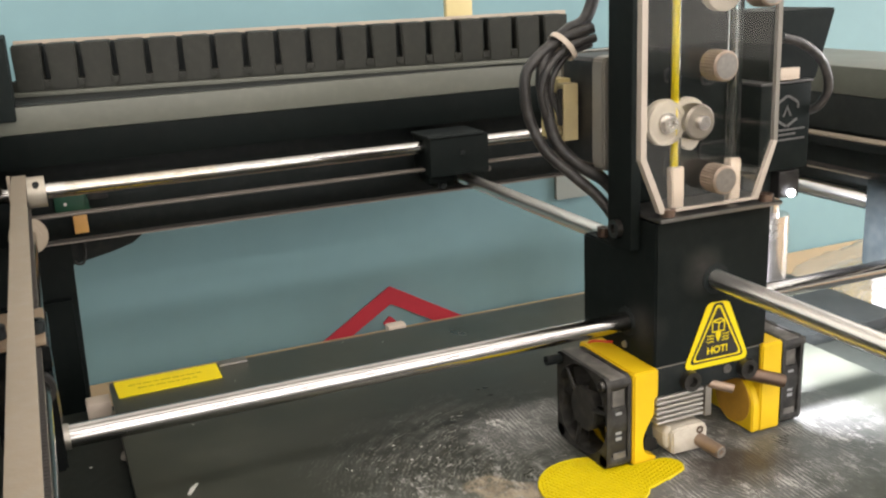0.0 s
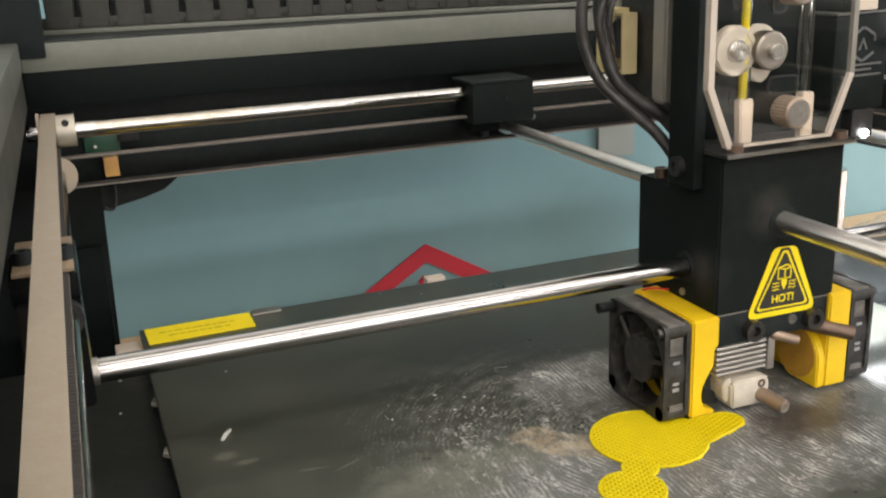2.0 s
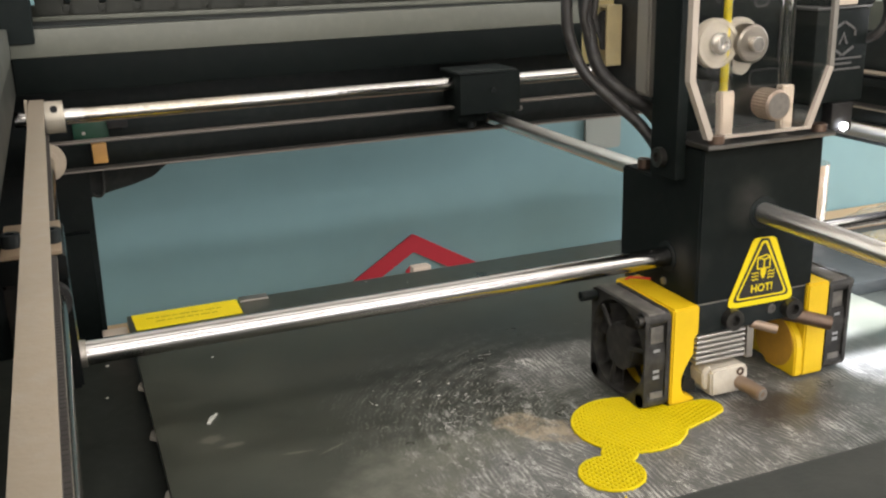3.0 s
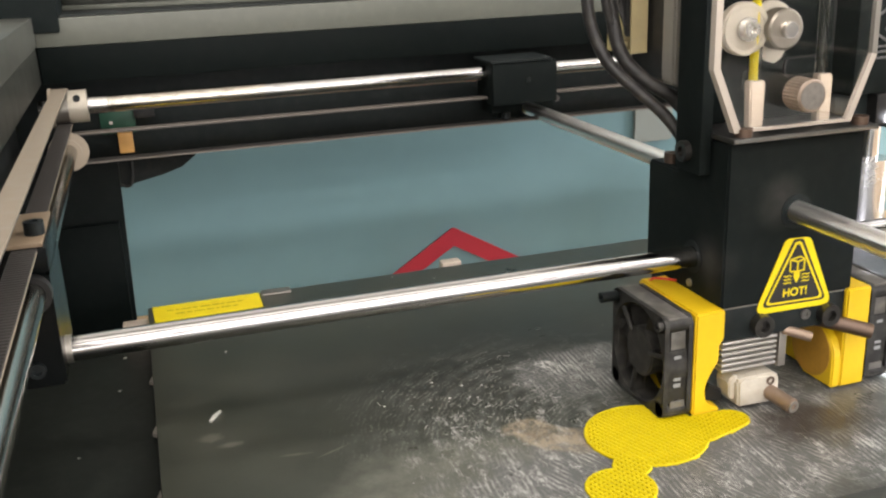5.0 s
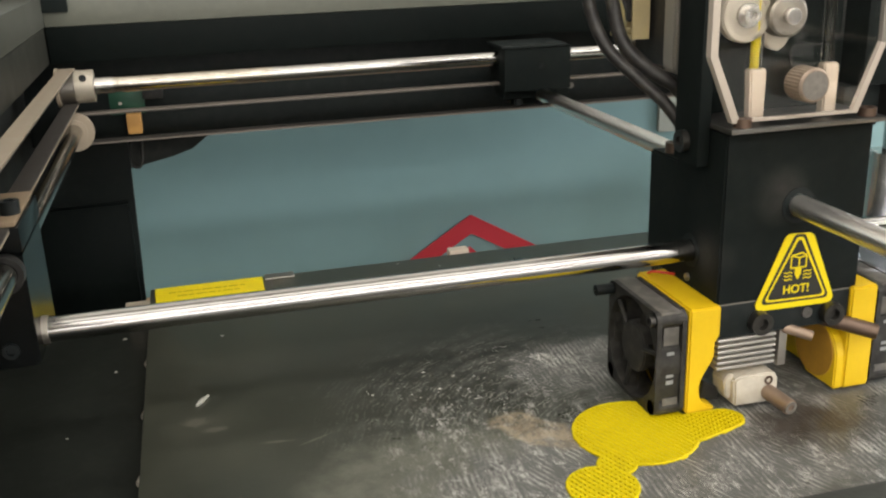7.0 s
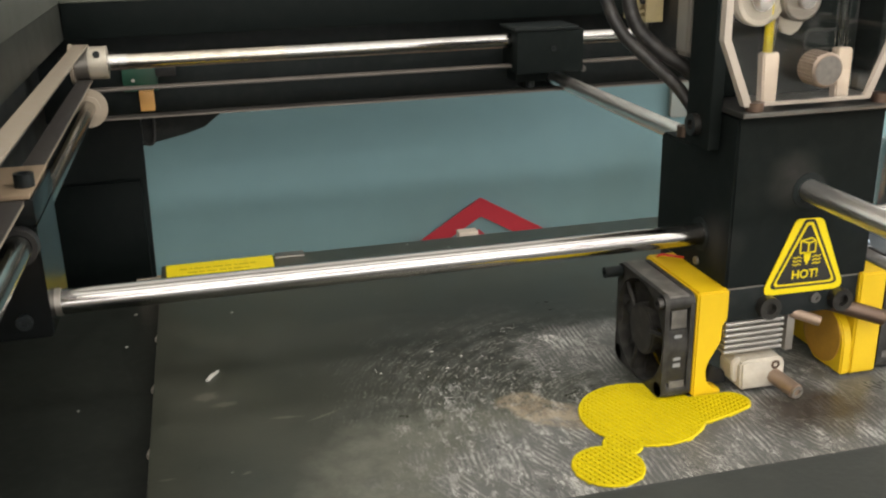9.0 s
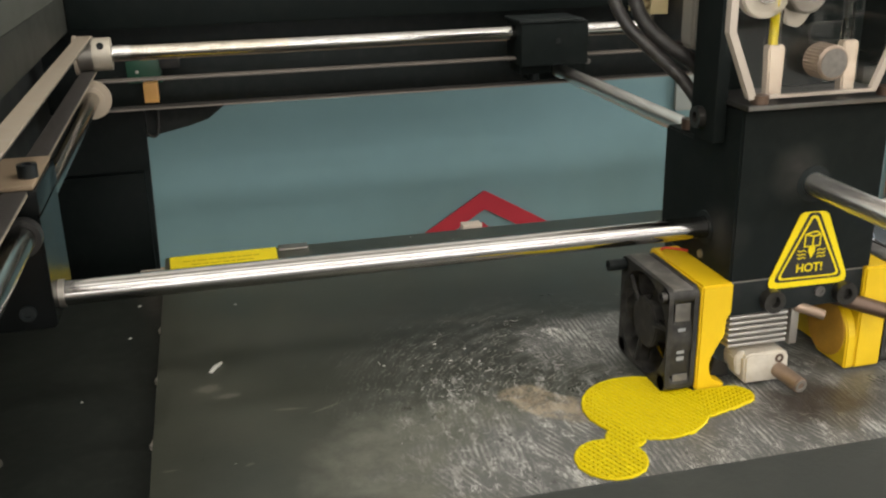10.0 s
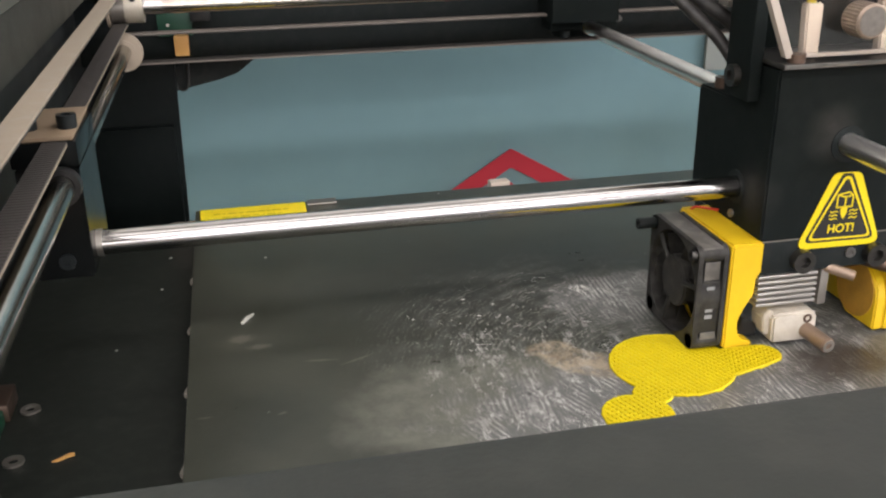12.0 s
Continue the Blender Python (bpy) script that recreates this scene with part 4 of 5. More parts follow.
# motors behind the plate
def motor(x0, x1):
    bm = B()
    prism(bm, rounded([(x0, 115.5), (x1, 115.5), (x1, 162), (x0, 162)], 3, 3), "xz", -172, -163, 1.0)
    m = hp("motor", bm, CAPM, "stepper motor with bare metal caps")
    bm = B()
    prism(bm, rounded([(x0 + 0.6, 116), (x1 - 0.6, 116), (x1 - 0.6, 161.5), (x0 + 0.6, 161.5)], 4, 3), "xz", -162.9, -140)
    hp("stator", bm, BLACKP, "black motor body", m)
    bm = B()
    prism(bm, rounded([(x0, 115.5), (x1, 115.5), (x1, 162), (x0, 162)], 3, 3), "xz", -139.9, -131, 1.0)
    hp("rear_cap", bm, CAPM, "", m)
    return m


m1 = motor(192, 234)
bm = B()
box(bm, 185.5, 191.9, -147, -132, 126, 152, 0.5)
hp("connector", bm, CONNECTOR, "yellowed plastic connector", m1)
sock = B()
frame_shape(sock, [(-153.6, 126.6), (-147.2, 126.6), (-147.2, 150.4), (-153.6, 150.4)], [(-152.6, 128.2), (-148.0, 128.2), (-148.0, 149.4), (-152.6, 149.4)], "yz", 184.6, 191.4)
hp("socket", sock, SOCKETM, "white plastic socket frame", m1)
for k in range(3):
    hp("socket_tooth", box(B(), 184.0, 186.0, -149.8 + 0.1 * k, -147.6, 129.2 + 2.4 * k, 130.6 + 2.4 * k, 0.2), SOCKETM, "", m1)
hp("plug", prism(B(), [(-152.4, 133.0), (-150.6, 133.0), (-148.4, 140), (-148.6, 147), (-151.4, 148.6)], "yz", 183.2, 187.6, 0.4), BLACKP, "black cable plug", m1)
for k in range(3):
    wire = tube(B(), [(184.6, -151.2 + 0.9 * k, 134.4 + 4 * k), (182.4, -149.8 + 0.9 * k, 141 + 3 * k), (180.6, -147.6 + 0.8 * k, 149 + 2 * k), (181.6, -148.4 + k, 158 + k), (188, -152, 169)], 0.75, 10, 8)
    hp("motor_wire", wire, CABLE, "", m1)
# black cover box with a raised mark beside the clear front
cov = hp("motor_cover", box(B(), 256, 284, -190, -140, 109.5, 146.5, 1.2), DEEP, "black cover with a raised mark")
bm = B()
hx, hz = 271.0, 135.0
hexa = [(hx + 6 * math.sin(math.pi * k / 3), hz + 6 * math.cos(math.pi * k / 3)) for k in range(6)]
for i in (4, 5, 0, 1):
    p, q = Vector(hexa[i]), Vector(hexa[(i + 1) % 6])
    if i in (4, 1):
        p, q = (p, p.lerp(q, 0.35)) if i == 1 else (p.lerp(q, 0.65), q)
    nrm = Vector((-(q - p).y, (q - p).x)).normalized() * 1.0
    prism(bm, [p, q, q + nrm, p + nrm], "xz", -190.35, -190.02)
for i in (1, 2, 3, 4):
    p, q = Vector(hexa[i]), Vector(hexa[(i + 1) % 6])
    if i in (1, 4):
        continue
    nrm = Vector((-(q - p).y, (q - p).x)).normalized() * 1.0
    prism(bm, [p, q, q + nrm, p + nrm], "xz", -190.35, -190.02)
prism(bm, [(hx - 2.4, hz - 2.2), (hx - 1.5, hz - 2.2), (hx, hz + 1.2), (hx, hz + 2.6)], "xz", -190.35, -190.02)
prism(bm, [(hx + 2.4, hz - 2.2), (hx, hz + 2.6), (hx, hz + 1.2), (hx + 1.5, hz - 2.2)], "xz", -190.35, -190.02)
for xa, xb, za in ((264.5, 281.0, 126.6), (263.6, 276.0, 124.6), (260.4, 281.0, 122.4)):
    prism(bm, [(xa, za), (xb, za + 0.2), (xb, za + 1.0), (xa, za + 0.8)], "xz", -190.35, -190.02)
hp("raised_mark", bm, EMBOSS, "raised hexagon mark over three bars", cov)
# edge highlight of the lid, built as a paler strip
hp("lid_edge", box(B(), 255.6, 284.4, -190.4, -139.6, 146.6, 147.5, 0.3), EMBOSS, "lid edge strip, paler in colour for its highlight", cov)
bm = B()
prism(bm, [(262, 147), (288, 147), (297, 176), (262, 176)], "xz", -188, -150, 0.8)
hp("upper_cover", bm, DEEP)
bm = B()
box(bm, 266, 276, -191, -188.1, 148, 153, 0.5)
hp("plug", bm, IVORY)
bm = B()
tube(bm, [(262, -195, 166), (272, -196, 163), (283, -196, 155), (288, -195, 144), (286, -192, 136), (283, -186, 133)], 1.9)
hp("side_cable", bm, CABLE)
hp("lower_bracket", box(B(), 252, 268, -186, -160, 94, 109.3, 0.8), DARKP)

# cooling fans and their yellow ducts, one each side


def fan_unit(side):
    """side -1: the fan that faces out to lower x; 1: its twin."""
    def X(v):
        return v if side < 0 else 441.3 - v
    def span(a, c):
        return (X(a), X(c)) if side < 0 else (X(c), X(a))
    y0, y1 = -208.5, -168.5
    zb, zt = 0.9, 40.5
    bm = B()
    cy, cz = (y0 + y1) / 2, (zb + zt) / 2
    k = 40
    sq, ci = [], []
    for i in range(k):
        a = 2 * math.pi * (i + 0.5) / k
        c, s = math.cos(a), math.sin(a)
        m = 19.8 / max(abs(c), abs(s))
        sq.append((cy + m * c, cz + m * s))
        ci.append((cy + 18.9 * c, cz + 18.9 * s))
    frame_shape(bm, sq, ci, "yz", *span(171.0, 172.8))
    fan = hp("fan", bm, FANP, "square black cooling fan")
    bm = B()
    frame_shape(bm, sq, ci, "yz", *span(180.6, 182.4))
    hp("rear_frame", bm, FANP, "", fan)
    bm = B()
    frame_shape(bm, [(cy + 19.5 * math.cos(2 * math.pi * (i + 0.5) / k), cz + 19.5 * math.sin(2 * math.pi * (i + 0.5) / k)) for i in range(k)], ci, "yz", *span(172.8, 180.6))
    hp("barrel", bm, FANP, "", fan)
    for yy in (y0 + 3.2, y1 - 3.2):
        for zz in (zb + 3.2, zt - 3.2):
            hp("corner_boss", rod(B(), (X(171.0), yy, zz), (X(182.4), yy, zz), 2.9, 18), FANP, "", fan)
    a, c = span(172.9, 180.5)
    # top wall is coloured lighter for dust and for the sheen on it
    for k, (ya, yb, za2, zb2) in enumerate(((y0 + 1.4, y1 - 1.4, zt - 2.0, zt - 0.15), (y0 + 1.4, y1 - 1.4, zb + 0.6, zb + 1.4), (y1 - 2.2, y1 - 1.4, zb + 2, zt - 2.1), (y0 + 1.0, y0 + 1.6, zb + 6.2, zt - 13.0))):
        hp("frame_wall", box(B(), a, c, ya, yb, za2, zb2, 0.3), DUSTED if k == 0 else FANP, "dusty grey top wall, its sheen put into the colour" if k == 0 else "", fan)
    hp("hub", rod(B(), (X(171.6), cy, cz), (X(180), cy, cz), 9.6, 32, bevel=0.6), FANP, "", fan)
    for b in range(7):
        a0 = 2 * math.pi * b / 7
        bm = B()
        vs = []
        for r in (9.4, 13.5, 17.6):
            for dx, da in ((173.0, 0.0), (179.4, 0.62)):
                a = a0 + da + 0.012 * (r - 9.4)
                vs.append(bm.verts.new((X(dx), cy + r * math.cos(a), cz + r * math.sin(a))))
        for j in (0, 2):
            bm.faces.new((vs[j], vs[j + 1], vs[j + 3], vs[j + 2]))
        bmesh.ops.solidify(bm, geom=bm.faces[:], thickness=0.9)
        hp("blade", bm, FANP, "", fan)
    for a in (0.8, 2.9, 5.0):
        p = (X(172.0), cy + 8 * math.cos(a), cz + 8 * math.sin(a))
        q = (X(172.0), cy + 18.5 * math.cos(a), cz + 18.5 * math.sin(a))
        hp("spoke", rod(B(), p, q, 0.9, 8), FANP, "", fan)
    for yy in (y0 + 3.2, y1 - 3.2):
        for zz in (zt - 3.2,):
            hscrew((X(171.0), yy, zz), (side, 0, 0), 2.1, 2.0 if yy < -190 else 7.0, BLACK if yy > -190 else BLUED, fan)
    # faded code on the fan's edge, a dull recess above it and a pale tab below
    a, c = span(175.4, 178.2)
    for i, tall in enumerate((1.5, 1.9, 1.6, 1.6, 2.0)):
        zz = 13.2 + 2.6 * i
        hp("code_bar", box(B(), a, c, y0 + 0.9, y0 + 0.99, zz, zz + tall, 0), GREYINK, "", fan)
    a, c = span(174.2, 180.0)
    hp("edge_recess", box(B(), a, c, y0 + 1.5, y0 + 2.1, zt - 12.6, zt - 5.8, 0.1), DUSTED, "dull grey recess", fan)
    hp("edge_recess", box(B(), a, c, y0 + 0.6, y0 + 1.2, zb + 1.8, zb + 7.0, 0.1), DUSTED, "pale worn tab", fan)
    # duct: a hollow yellow block with a scooped edge and a foot
    bm = B()
    prof = [(183, zt + 0.3), (195, zt + 0.3), (195, 29), (193.4, 28), (193.2, 21), (190.6, 17), (188.4, 12.5), (188.0, 9.2), (189.0, 5.2), (191.2, 3.2), (194.6, 2.4), (194.6, 0.9), (183, 0.9)]
    if side > 0:
        prof = [(183, zt + 0.3), (194, zt + 0.3), (194, 0.9), (183, 0.9)]
    prism(bm, [(X(a), c) for a, c in prof], "xz", y0 - 0.3, y1 + 1.5, 0.7)
    duct = hp("duct", bm, YELLOW, "yellow printed air duct")
    if side > 0:
        block = prism(B(), [(-208.6, 0.9)] + [(-195.5 - 13.1 * math.cos(radians(a)), 12.5 + 12.6 * math.sin(radians(a))) for a in range(0, 216, 12)] + [(-192, 0.9)], "yz", 243.4, 247.4, 0.6)
        hp("outlet_face", block, YELLOW, "", duct)
        # flat amber ring and disc set where the duct's round opening lies
        hp("duct_mouth", ring(B(), (243.3, -195.8, 13.2), (-1, 0, 0), 10.4, 11.2, 0.3, 40), AMBER, "round amber duct mouth", duct)
        hp("mouth_floor", rod(B(), (243.3, -195.8, 13.2), (243.1, -195.8, 13.2), 10.4, 40), AMBER, "", duct)
    return fan


fan_unit(-1)
fan_unit(1)
# hot end
fins = hp("heat_sink", box(B(), 201, 214, -203, -190, 13, 29, 0.3), DULL, "finned aluminium heat sink")
for k in range(6):
    hp("fin", box(B(), 195.2, 218.4, -207.5, -186, 15.4 + 2.15 * k, 16.5 + 2.15 * k, 0.3), FINS, "", fins)
bm = B()
prism(bm, [(201.6, 1.3), (218.4, 1.1), (219.2, 2.2), (219.0, 11.2), (217.2, 12.7), (203.4, 12.9), (201.2, 11.6)], "xz", -209.8, -198.0, 0.8)
heater = hp("heater_block", bm, WHITEC, "white insulated heater block")
hp("insulation_lip", prism(B(), [(199.2, 5.0), (201.5, 3.0), (203.0, 12.6), (201.0, 13.6), (198.6, 11.2)], "xz", -207.4, -199.0, 0.5), WHITEC, "tan-stained insulation flap", heater)
hp("heater_clip", prism(B(), [(191.0, 2.2), (199.4, 1.6), (198.8, 6.4), (193.2, 9.6)], "xz", -203, -196, 0.4), BLACKP, "black heater clip", heater)
for xx, zz in ((215.0, 10.0),):
    bm = B()
    ring(bm, (xx, -209.8, zz), (0, -1, 0), 0.9, 1.7, 0.3, 18)
    hp("hole_rim", bm, BRONZE, "", heater)
bm = B()
rod(bm, (214.6, -206, 5.6), (217.0, -221, 4.2), 2.9, 24, bevel=0.4)
cart = hp("heater_cartridge", bm, BROWN, "heat-browned steel cartridge")
bm = B()
ring(bm, (217.0, -220.9, 4.2), (0.16, -0.98, -0.09), 1.3, 2.4, 0.6, 20)
hp("cartridge_end", bm, DULL, "", cart)
hp("nozzle", rod(B(), (210.5, -200, 1.7), (210.5, -200, 0.95), 3.2, 16, 0.8), BRONZE)
for x, z in ((210.6, 32.4), (239.4, 32.2)):
    hscrew((x, -206.9, z), (0, -1, 0), 4.2, 3.6, BLUED)
for x, z in ((230.2, 33.2),):
    hscrew((x, -206.9, z), (0, -1, 0), 2.0, 0.8, EMBOSSG)
bm = B()
rod(bm, (238, -203, 29.0), (254.5, -215, 25.2), 2.9, 24, bevel=0.4)
hp("heater_cartridge", bm, BRONZE, "heat-browned steel cartridge")
hp("bracket_pin", rod(B(), (222.5, -205, 27.6), (230.5, -211.5, 25.6), 1.9, 18, bevel=0.3), BROWN)
hp("standoff", box(B(), 221.4, 224.6, -205, -201, 12.5, 27.4, 0.3), DULL)
bm = B()
tube(bm, [(186, -170, 40.6), (186.5, -173, 42.5), (189.5, -177, 43.0), (193.5, -177, 42)], 0.5, 10)
hp("fan_wire", bm, REDWIRE)

# triangular hot-surface sticker
TX, TZ, SYF = 226.0, 37.0, -207.0
tri_o = rounded([(207.8, 36.2), (241.4, 35.9), (229.8, 63.4), (219.4, 63.8)], 3.0, 6)
stick = hp("hot_sticker", prism(B(), tri_o, "xz", SYF - 0.35, SYF - 0.05), STICKER, "yellow and black triangular hot warning sticker")
tri_m = rounded([(210.6, 38.4), (238.6, 38.1), (226.6, 63.2), (222.6, 63.4)], 1.7, 6)
hp("black_field", prism(B(), tri_m, "xz", SYF - 0.45, SYF - 0.36), INK, "", stick)
tri_i = rounded([(211.9, 39.2), (237.3, 38.9), (225.9, 62.2), (223.4, 62.4)], 1.5, 6)
tri_j = rounded([(213.0, 39.9), (236.2, 39.6), (225.2, 61.2), (224.0, 61.3)], 1.4, 6)
bm = B()
frame_shape(bm, tri_i, tri_j, "xz", SYF - 0.52, SYF - 0.46)
hp("inner_line", bm, STICKER, "", stick)
bm = B()


def stroke(bm, p, q, w):
    p, q = Vector(p), Vector(q)
    nrm = Vector((-(q - p).y, (q - p).x)).normalized() * w / 2
    prism(bm, [p - nrm, q - nrm, q + nrm, p + nrm], "xz", SYF - 0.55, SYF - 0.46)


cx, cz = TX - 1.2, TZ + 14.0
for p, q in (((-3, 0), (-3, 4.6)), ((-3, 4.6), (1.2, 5.4)), ((1.2, 5.4), (3, 4.2)), ((3, 4.2), (3, -0.2)), ((-3, 4.6), (0.2, 3.6)), ((0.2, 3.6), (3, 4.2)), ((0.2, 3.6), (0.2, 0)), ((-3, 0), (3, 0))):
    stroke(bm, (cx + p[0], cz + p[1]), (cx + q[0], cz + q[1]), 0.55)
prism(bm, [(cx - 1.3, cz), (cx - 1.3, cz - 2.2), (cx, cz - 4.6), (cx + 1.3, cz - 2.2), (cx + 1.3, cz)], "xz", SYF - 0.55, SYF - 0.46)
for s in (-1, 1):
    for r in range(3):
        zz = cz - 1.6 - 1.3 * r
        for i in range(3):
            xx = cx + s * (2.2 + 1.1 * i)
            stroke(bm, (xx, zz + (0.3 if i % 2 else -0.2)), (xx + s * 1.1, zz + (-0.2 if i % 2 else 0.3)), 0.42)
hp("pictogram", bm, STICKER, "", stick)


def words(text, size, at, mat, parent, name, depth=0.06):
    cu = bpy.data.curves.new("words", "FONT")
    cu.body, cu.size, cu.extrude, cu.align_x, cu.offset = text, size, depth, "CENTER", size * 0.02
    tmp = bpy.data.objects.new("words", cu)
    scene.collection.objects.link(tmp)
    bpy.context.view_layer.update()
    me = bpy.data.meshes.new_from_object(tmp.evaluated_get(bpy.context.evaluated_depsgraph_get()))
    bpy.data.objects.remove(tmp)
    bm = B()
    bm.from_mesh(me)
    bpy.data.meshes.remove(me)
    bm.transform(Matrix.Translation(at) @ pose(0, 0, 0, 90, 0, 0))
    return hp(name, bm, mat, "the word HOT!" if name == "word" else "", parent)


words("HOT!", 4.4, (TX - 1.4, SYF - 0.5, TZ + 4.6), STICKER, stick, "word")

# cables that loop from the chain down to the head
cab = thing("head_cable", (180 + HX, -140 + HY, 85), "looping bundle of black sheathed cables beside the head", "cable")


def cable(pts, r, mat=CABLE):
    bm = B()
    tube(bm, [(x + HX, y + HY, z) for x, y, z in pts], r, 14, 24 if r > 2 else 8, (0.03 if r < 2.5 else 0.015) if r > 2 else 0.0)
    part("cable", bm, mat, cab)


cable([(196, -158, 173), (180, -156, 168), (168, -155, 159), (165.6, -155, 149.7), (167.5, -155, 137.6), (173, -158, 124.5), (183, -164, 113.5), (191, -169, 105), (196, -174, 96), (198, -176, 88)], 2.3)
cable([(204, -152, 196), (196, -153, 177), (186, -154, 172), (176.3, -155, 164.4), (173.6, -155, 153), (175.6, -155, 141), (179, -157, 127), (187, -161, 117.5), (196, -165, 111), (202, -167, 104)], 2.7)
cable([(196, -160, 169), (184, -159, 166), (175, -158, 158), (172, -157, 148), (175, -156, 138)], 1.7)
cable([(197, -155, 166), (186, -156, 163), (178, -157, 155), (177, -156, 146)], 1.3)
bm = B()
ring(bm, (181.5 + HX, -157 + HY, 165.5), (0.75, 0, 0.6), 6.2, 7.0, 2.2, 20)
part("cable_tie", bm, IVORY, cab, "white cable tie")

# ---- cable chain on the rear beam ----
chain = thing("cable_chain", (110, 75, 142.2), "black plastic drag chain lying askew on the rear beam", "cable chain")
SKEW = radians(-8.5)
bm = B()
box(bm, -24, 312, -0.5, 24, 142.2, 144.6, 0.4)
bmesh.ops.rotate(bm, verts=bm.verts, cent=(-24, 0, 142), matrix=Matrix.Rotation(SKEW, 3, "Z"))
bmesh.ops.translate(bm, verts=bm.verts, vec=(0, 89, 0))
part("tray", bm, PLATE, chain, "dusty grey tray under the chain")
bm = B()
box(bm, -24, 312, 25.4, 27.2, 142.2, 171.8, 0.4)
bmesh.ops.rotate(bm, verts=bm.verts, cent=(-24, 0, 142), matrix=Matrix.Rotation(SKEW, 3, "Z"))
bmesh.ops.translate(bm, verts=bm.verts, vec=(0, 89, 0))
part("tray_wall", bm, TANP, chain, "dusty brown upright edge of the tray")
bm = B()
prism(bm, [(1.0, 0), (15.4, 0), (15.8, 25.5), (0.2, 25.5)], "xz", 0, 22, 0.9)
box(bm, -1.4, 17.2, 1.0, 20, -0.1, 6.0, 0.6)
rod(bm, (16.6, 0.9, 3.6), (16.6, -0.3, 3.6), 1.5, 12)
link_mesh = mesh_of("link", bm, CHAIN, Vector((0, 0, 0)))
bm = B()
box(bm, 14.8, 19.4, 9, 18, 2, 25.0, 0.4)
# hinges coloured blacker than the links for the shade in the gaps
web_mesh = mesh_of("hinge", bm, DARKP, Vector((0, 0, 0)))
for k in range(18):
    for nm, me in (("link", link_mesh), ("hinge", web_mesh)):
        ob = new(nm, me)
        ob.parent = chain
        s = 18.3 * k
        ob.location = Vector((-22.4 + s * math.cos(SKEW) - 110, 92 + s * math.sin(SKEW) - 75, 2.5)) * MM
        ob.rotation_euler = (0, 0, SKEW)
# ---- switch, tab and wire near the rear corner ----
sw = thing("limit_switch", (2, 64, 74), "green limit switch board with an amber plug on the rear rail", "limit switch")
part("board", box(B(), -12, 6, 66.5, 69.8, 78, 93, 0.3), GREENPCB, sw)
part("solder_joint", rod(B(), (-6.6, 66.6, 84), (-6.6, 65.4, 84.2), 0.9, 12), DULL, sw)
part("switch_body", box(B(), 5.5, 16, 62, 69.5, 86, 94, 0.4), BLACKP, sw)
part("plug", box(B(), -3.8, 3.6, 56, 66, 69, 79.5, 0.5), ORANGE, sw, "amber plastic plug")
bm = B()
tube(bm, [(1, 82, 64), (0.5, 81, 52), (-1, 80.5, 46.2), (-4, 80.5, 45.5), (-6, 81, 47.5)], 0.7, 10)
solid("wire_end", bm, CABLE, "short bent black wire hanging from the rear rail", "wire")

# ---- vertical axis at the side ----
za = thing("lift_axis", (413, -20, -6), "polished lift rod in a steel bearing sleeve on the bed carrier", "lift axis")
part("rod", rod(B(), (413, -20, -60), (413, -20, 125), 6.0, 40), CHROME_Z, za)
bm = B()
ring(bm, (413, -20, -5.9), (0, 0, 1), 6.1, 12.2, 45, 48)
part("bearing_sleeve", bm, STEEL, za, "satin steel bearing sleeve")
ld = thing("lead_screw", (438, 60, -60), "dark lead screw with a pale guard strip beside it", "lead screw")
part("screw", rod(B(), (436, 60, -64), (436, 60, 120), 3.8, 20), BLACK, ld)
part("guard", prism(B(), [(441, 58), (447, 58), (447, 64), (441, 64)], "xy", -64, 120, 1.2), PALEG, ld, "pale grey plastic guard strip")

# pale strip on the teal wall, placed and sized to fit the camera's view
solid("wall_patch", prism(B(), rounded([(371, 14), (404, 14), (404, 150), (371, 150)], 3), "xz", 183.5, 186.8, 0.5), PALEG, "pale cream-grey strip on the teal wall, sized to fit the camera's view", "trim", kind="structure")

# ---- things on the table behind ----
sp = thing("filament_spool", (559, -62, -70), "spool of yellow filament lying flat beside the printer", "spool")
for zz in (-69.9, -31):
    bm = B()
    ring(bm, (559, -62, zz), (0, 0, 1), 26, 103, 2.0, 64)
    part("flange", bm, SPOOLP, sp)
bm = B()
ring(bm, (559, -62, -67.8), (0, 0, 1), 27, 98, 36.6, 64)
part("filament", bm, YELLOW, sp, "wound yellow filament")
bag = thing("clear_bag", (600, -20, -70), "clear crinkled plastic bag draped over the spool", "bag")


def crumpled_dome(cx, cy, z0, rx, ry, rz, rings=22, seg=64):
    """A thin draped film: a low dome with creases and a wavy hem."""
    bm, rows = B(), []
    for i in range(rings + 1):
        lift = math.pi / 2 * i / rings
        row = []
        for k in range(seg):
            a = 2 * math.pi * k / seg
            p = Vector((math.cos(a) * math.cos(lift), math.sin(a) * math.cos(lift), math.sin(lift) ** 0.8))
            crease = 1 + 0.09 * noise.noise(p * 3.1) + 0.06 * abs(noise.noise(p * 8.0)) + 0.03 * noise.noise(p * 19.0)
            row.append(bm.verts.new((cx + rx * p.x * crease, cy + ry * p.y * crease, z0 + rz * p.z * (0.8 + 0.25 * crease))))
        rows.append(row)
    for p, q in zip(rows, rows[1:]):
        for k in range(seg):
            bm.faces.new((p[k], p[(k + 1) % seg], q[(k + 1) % seg], q[k]))
    bm.faces.new(rows[-1])
    bmesh.ops.recalc_face_normals(bm, faces=bm.faces)
    return bm


film_ob = part("film", crumpled_dome(604, -24, -69.5, 138, 118, 62), FILM, bag)
film_ob.visible_shadow = False
bm = B()
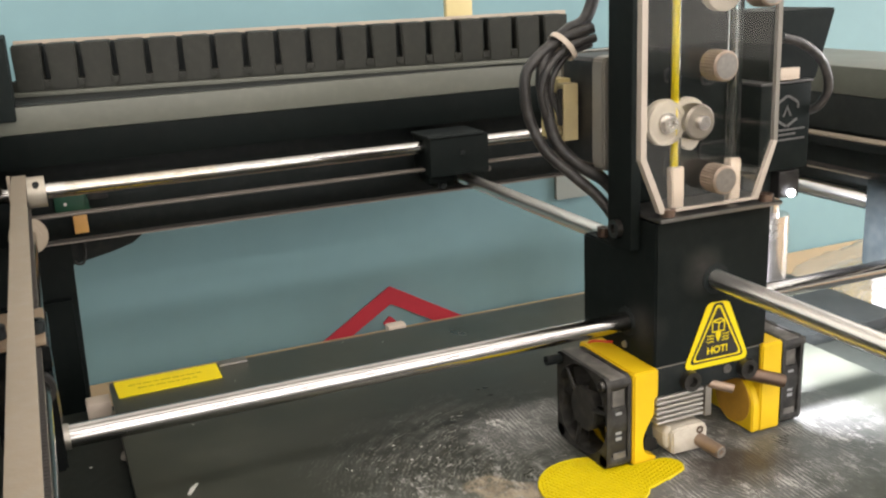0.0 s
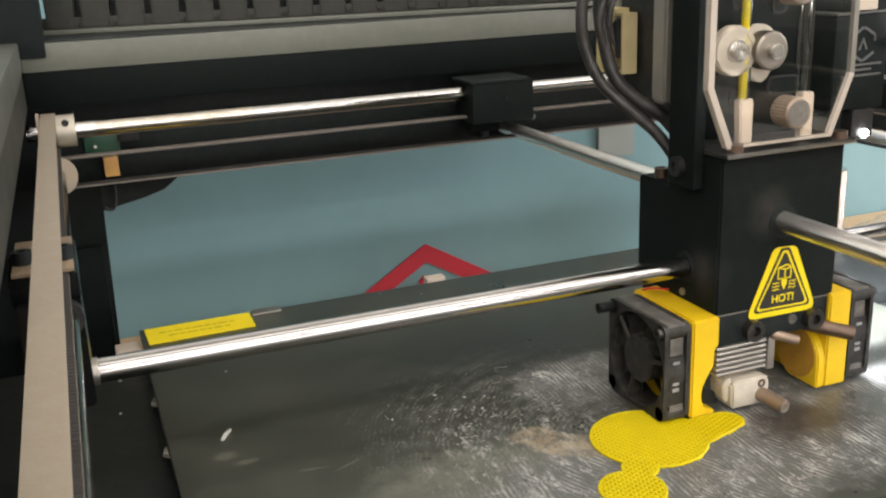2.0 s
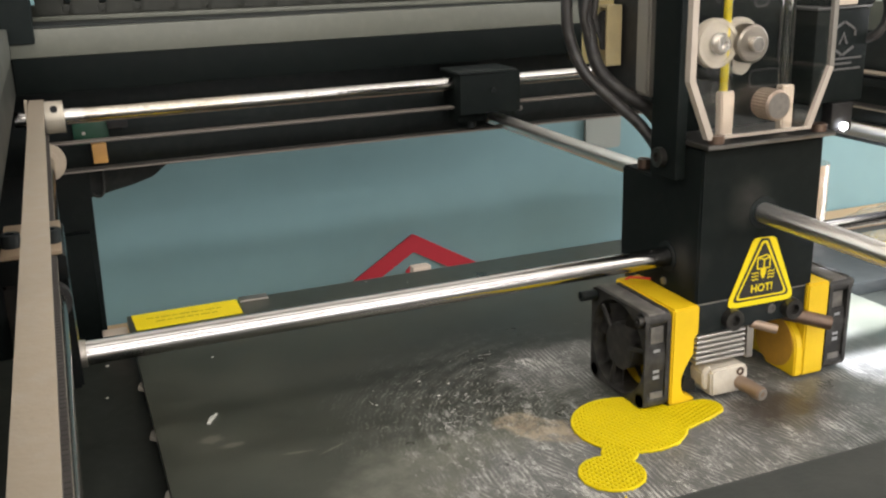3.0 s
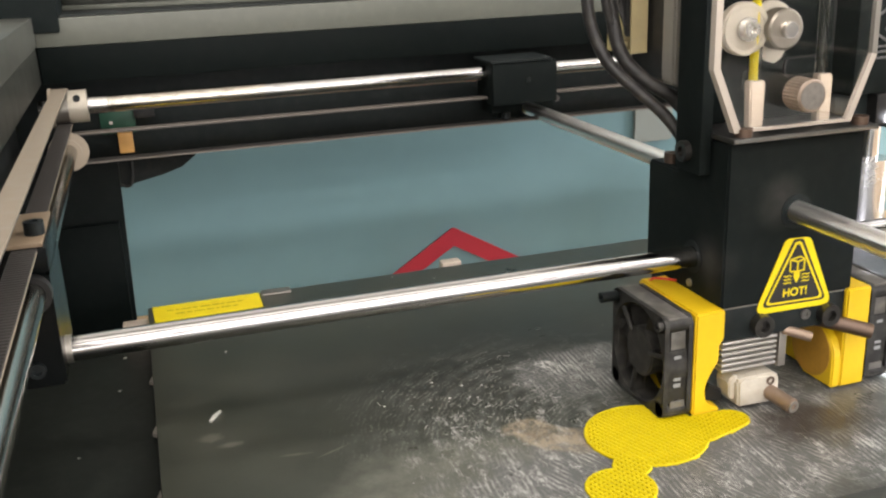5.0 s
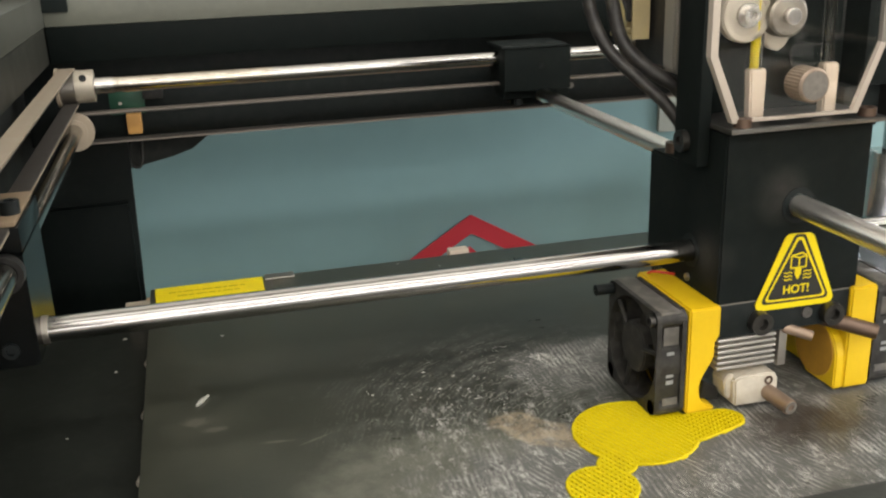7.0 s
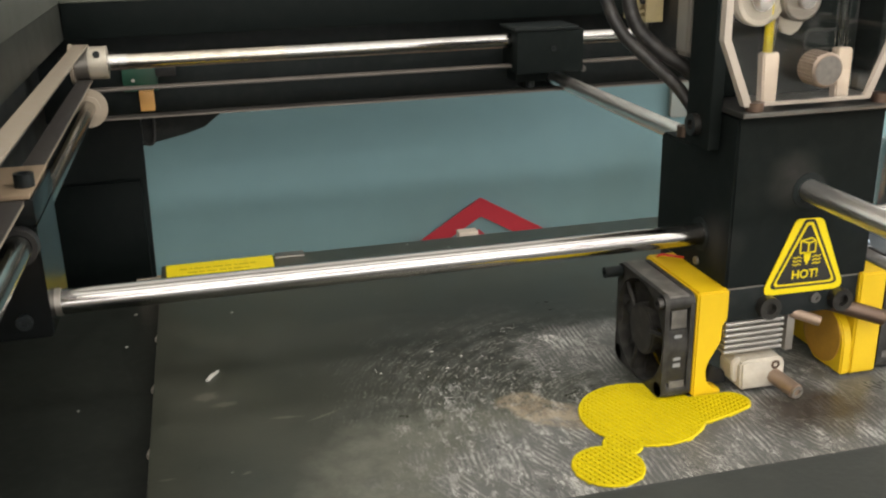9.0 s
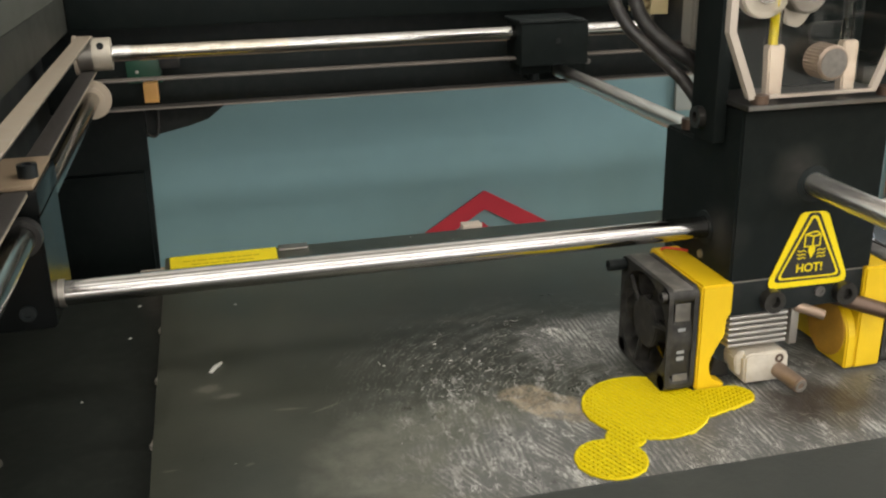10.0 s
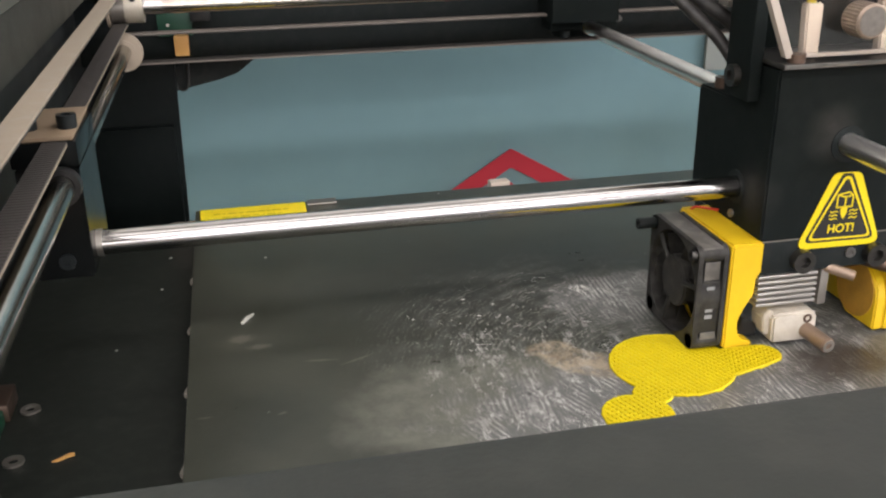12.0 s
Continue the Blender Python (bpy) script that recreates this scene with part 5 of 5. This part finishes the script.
prism(bm, [(474, -52), (512, -78), (560, 10), (552, 22)], "xy", -28.6, -28.2)
solid("paper_slip", bm, PAPER, "white paper slip lying on the spool", "paper")
bm = B()
prism(bm, rounded([(450, -69.9), (486, -69.9), (488, 6), (481, 14), (468, 17), (456, 9), (452, 2)], 4), "xz", 112, 150, 2)
solid("white_bag", bm, PAPER, "crumpled whitish plastic bag behind the printer", "bag")

# assumed lamp added beside the head, post behind the chain
lamp = thing("assumed_head_lamp", (274 + HX, -188 + HY, 96), "small white lamp assumed beside the print head to brighten the plate", "lamp")
part("case", box(B(), 268 + HX, 279 + HX, -190.8 + HY, -182 + HY, 97.6, 109.4, 0.8), BLACKP, lamp)
part("lens", rod(B(), (274 + HX, -190.9 + HY, 100.0), (274 + HX, -192.6 + HY, 99.4), 1.6, 24, bevel=0.3), LEDWHITE, lamp, "glowing white lens")
bm = B()
box(bm, 243, 262, 100, 105, 142.1, 215, 1.0)
solid("cream_post", bm, CONNECTOR, "pale yellow plastic post behind the cable chain", "post")

# ---- scraps on the plate ----
random.seed(4)


def crumb(x, y, z, size, mat, label="small pale plastic crumb on the plate"):
    bm = B()
    bmesh.ops.create_icosphere(bm, subdivisions=1, radius=size)
    for v in bm.verts:
        v.co = Vector((v.co.x * random.uniform(0.6, 1.5) + x, v.co.y * random.uniform(0.6, 1.3) + y, max(0, v.co.z * 0.5 + size * 0.3) + z + 0.05))
    solid("crumb", bm, mat, label, "crumb", "crumbs")


bm = B()
prism(bm, [(19.2, -134.6), (20.2, -134.9), (24.4, -127.6), (23.8, -127.2), (21, -130.2)], "xy", 0.1, 0.8)
solid("plastic_chip", bm, CHIPW, "slim white plastic chip on the plate", "chip")
for x, y, s in ((31.9, -69.5, 0.8), (84.4, -147.1, 0.8), (107.5, -134, 0.9), (125.9, -3, 0.8), (110, -150, 0.9), (118, -141, 0.7), (146, -14, 0.7), (60, -28, 0.6)):
    crumb(x, y, 0.0, s * 0.7, CHIPW)
for x, y, s in ((-12.5, -27.5, 1.3), (-15, -64, 0.9), (-30, -120, 0.8)):
    crumb(x, y, -13.0, s * 0.75, CHIPW, "small pale plastic crumb on the carrier")
bm = B()
prism(bm, [(-43.4, -194.3), (-40.6, -192.6), (-38.6, -191.0), (-36.9, -190.7), (-36.7, -191.9), (-38.8, -192.6), (-41.4, -194.2)], "xy", -12.9, -12.2)
solid("plastic_chip", bm, ORANGE, "small orange plastic chip on the carrier", "chip")

# thin shavings and grit where old prints were scraped off
random.seed(21)
bm = B()


def shaving(x, y, length, heading, r):
    pts, a = [], heading
    for k in range(4):
        pts.append((x, y, r + 0.08 + random.uniform(0, 0.25)))
        x, y = x + length / 3 * math.cos(a), y + length / 3 * math.sin(a)
        a += random.uniform(-0.6, 0.6)
    tube(bm, pts, r, 5, 3)


for k in range(60):
    t = random.random()
    if k % 3 == 0:
        # along the ragged rim of the scraped patch
        x, y = 96 + 52 * t + random.gauss(0, 3), -172 + 52 * t ** 1.4 + random.gauss(0, 4)
    elif k % 3 == 1:
        x, y = random.gauss(118, 14), random.gauss(-165, 16)
    else:
        x, y = random.gauss(112, 20), random.gauss(-215, 15)
    shaving(x, y, random.choice((0.8, 1.2, 1.8, 3.2)), random.gauss(-1.1, 0.7), random.uniform(0.06, 0.14))
solid("shavings", bm, SHRED, "fine pale plastic shavings scattered on the scraped plate", "shavings", kind="stuff")
bm = B()
for k in range(48):
    t = random.random()
    x, y = (98 + 50 * t + random.gauss(0, 5), -168 + 50 * t + random.gauss(0, 6)) if k % 2 else (random.gauss(120, 18), random.gauss(-172, 24))
    s = random.choice((0.12, 0.16, 0.2, 0.26, 0.36))
    m = Matrix.Translation((x, y, s * 0.4 + 0.05)) @ Matrix.Rotation(random.uniform(0, 3), 4, "Z") @ Matrix.Diagonal((s * random.uniform(0.7, 1.6), s, s * 0.6, 1))
    bmesh.ops.create_icosphere(bm, subdivisions=1, radius=1.0, matrix=m)
solid("grit", bm, SHRED, "tiny whitish plastic grit scattered on the plate", "grit", kind="stuff")
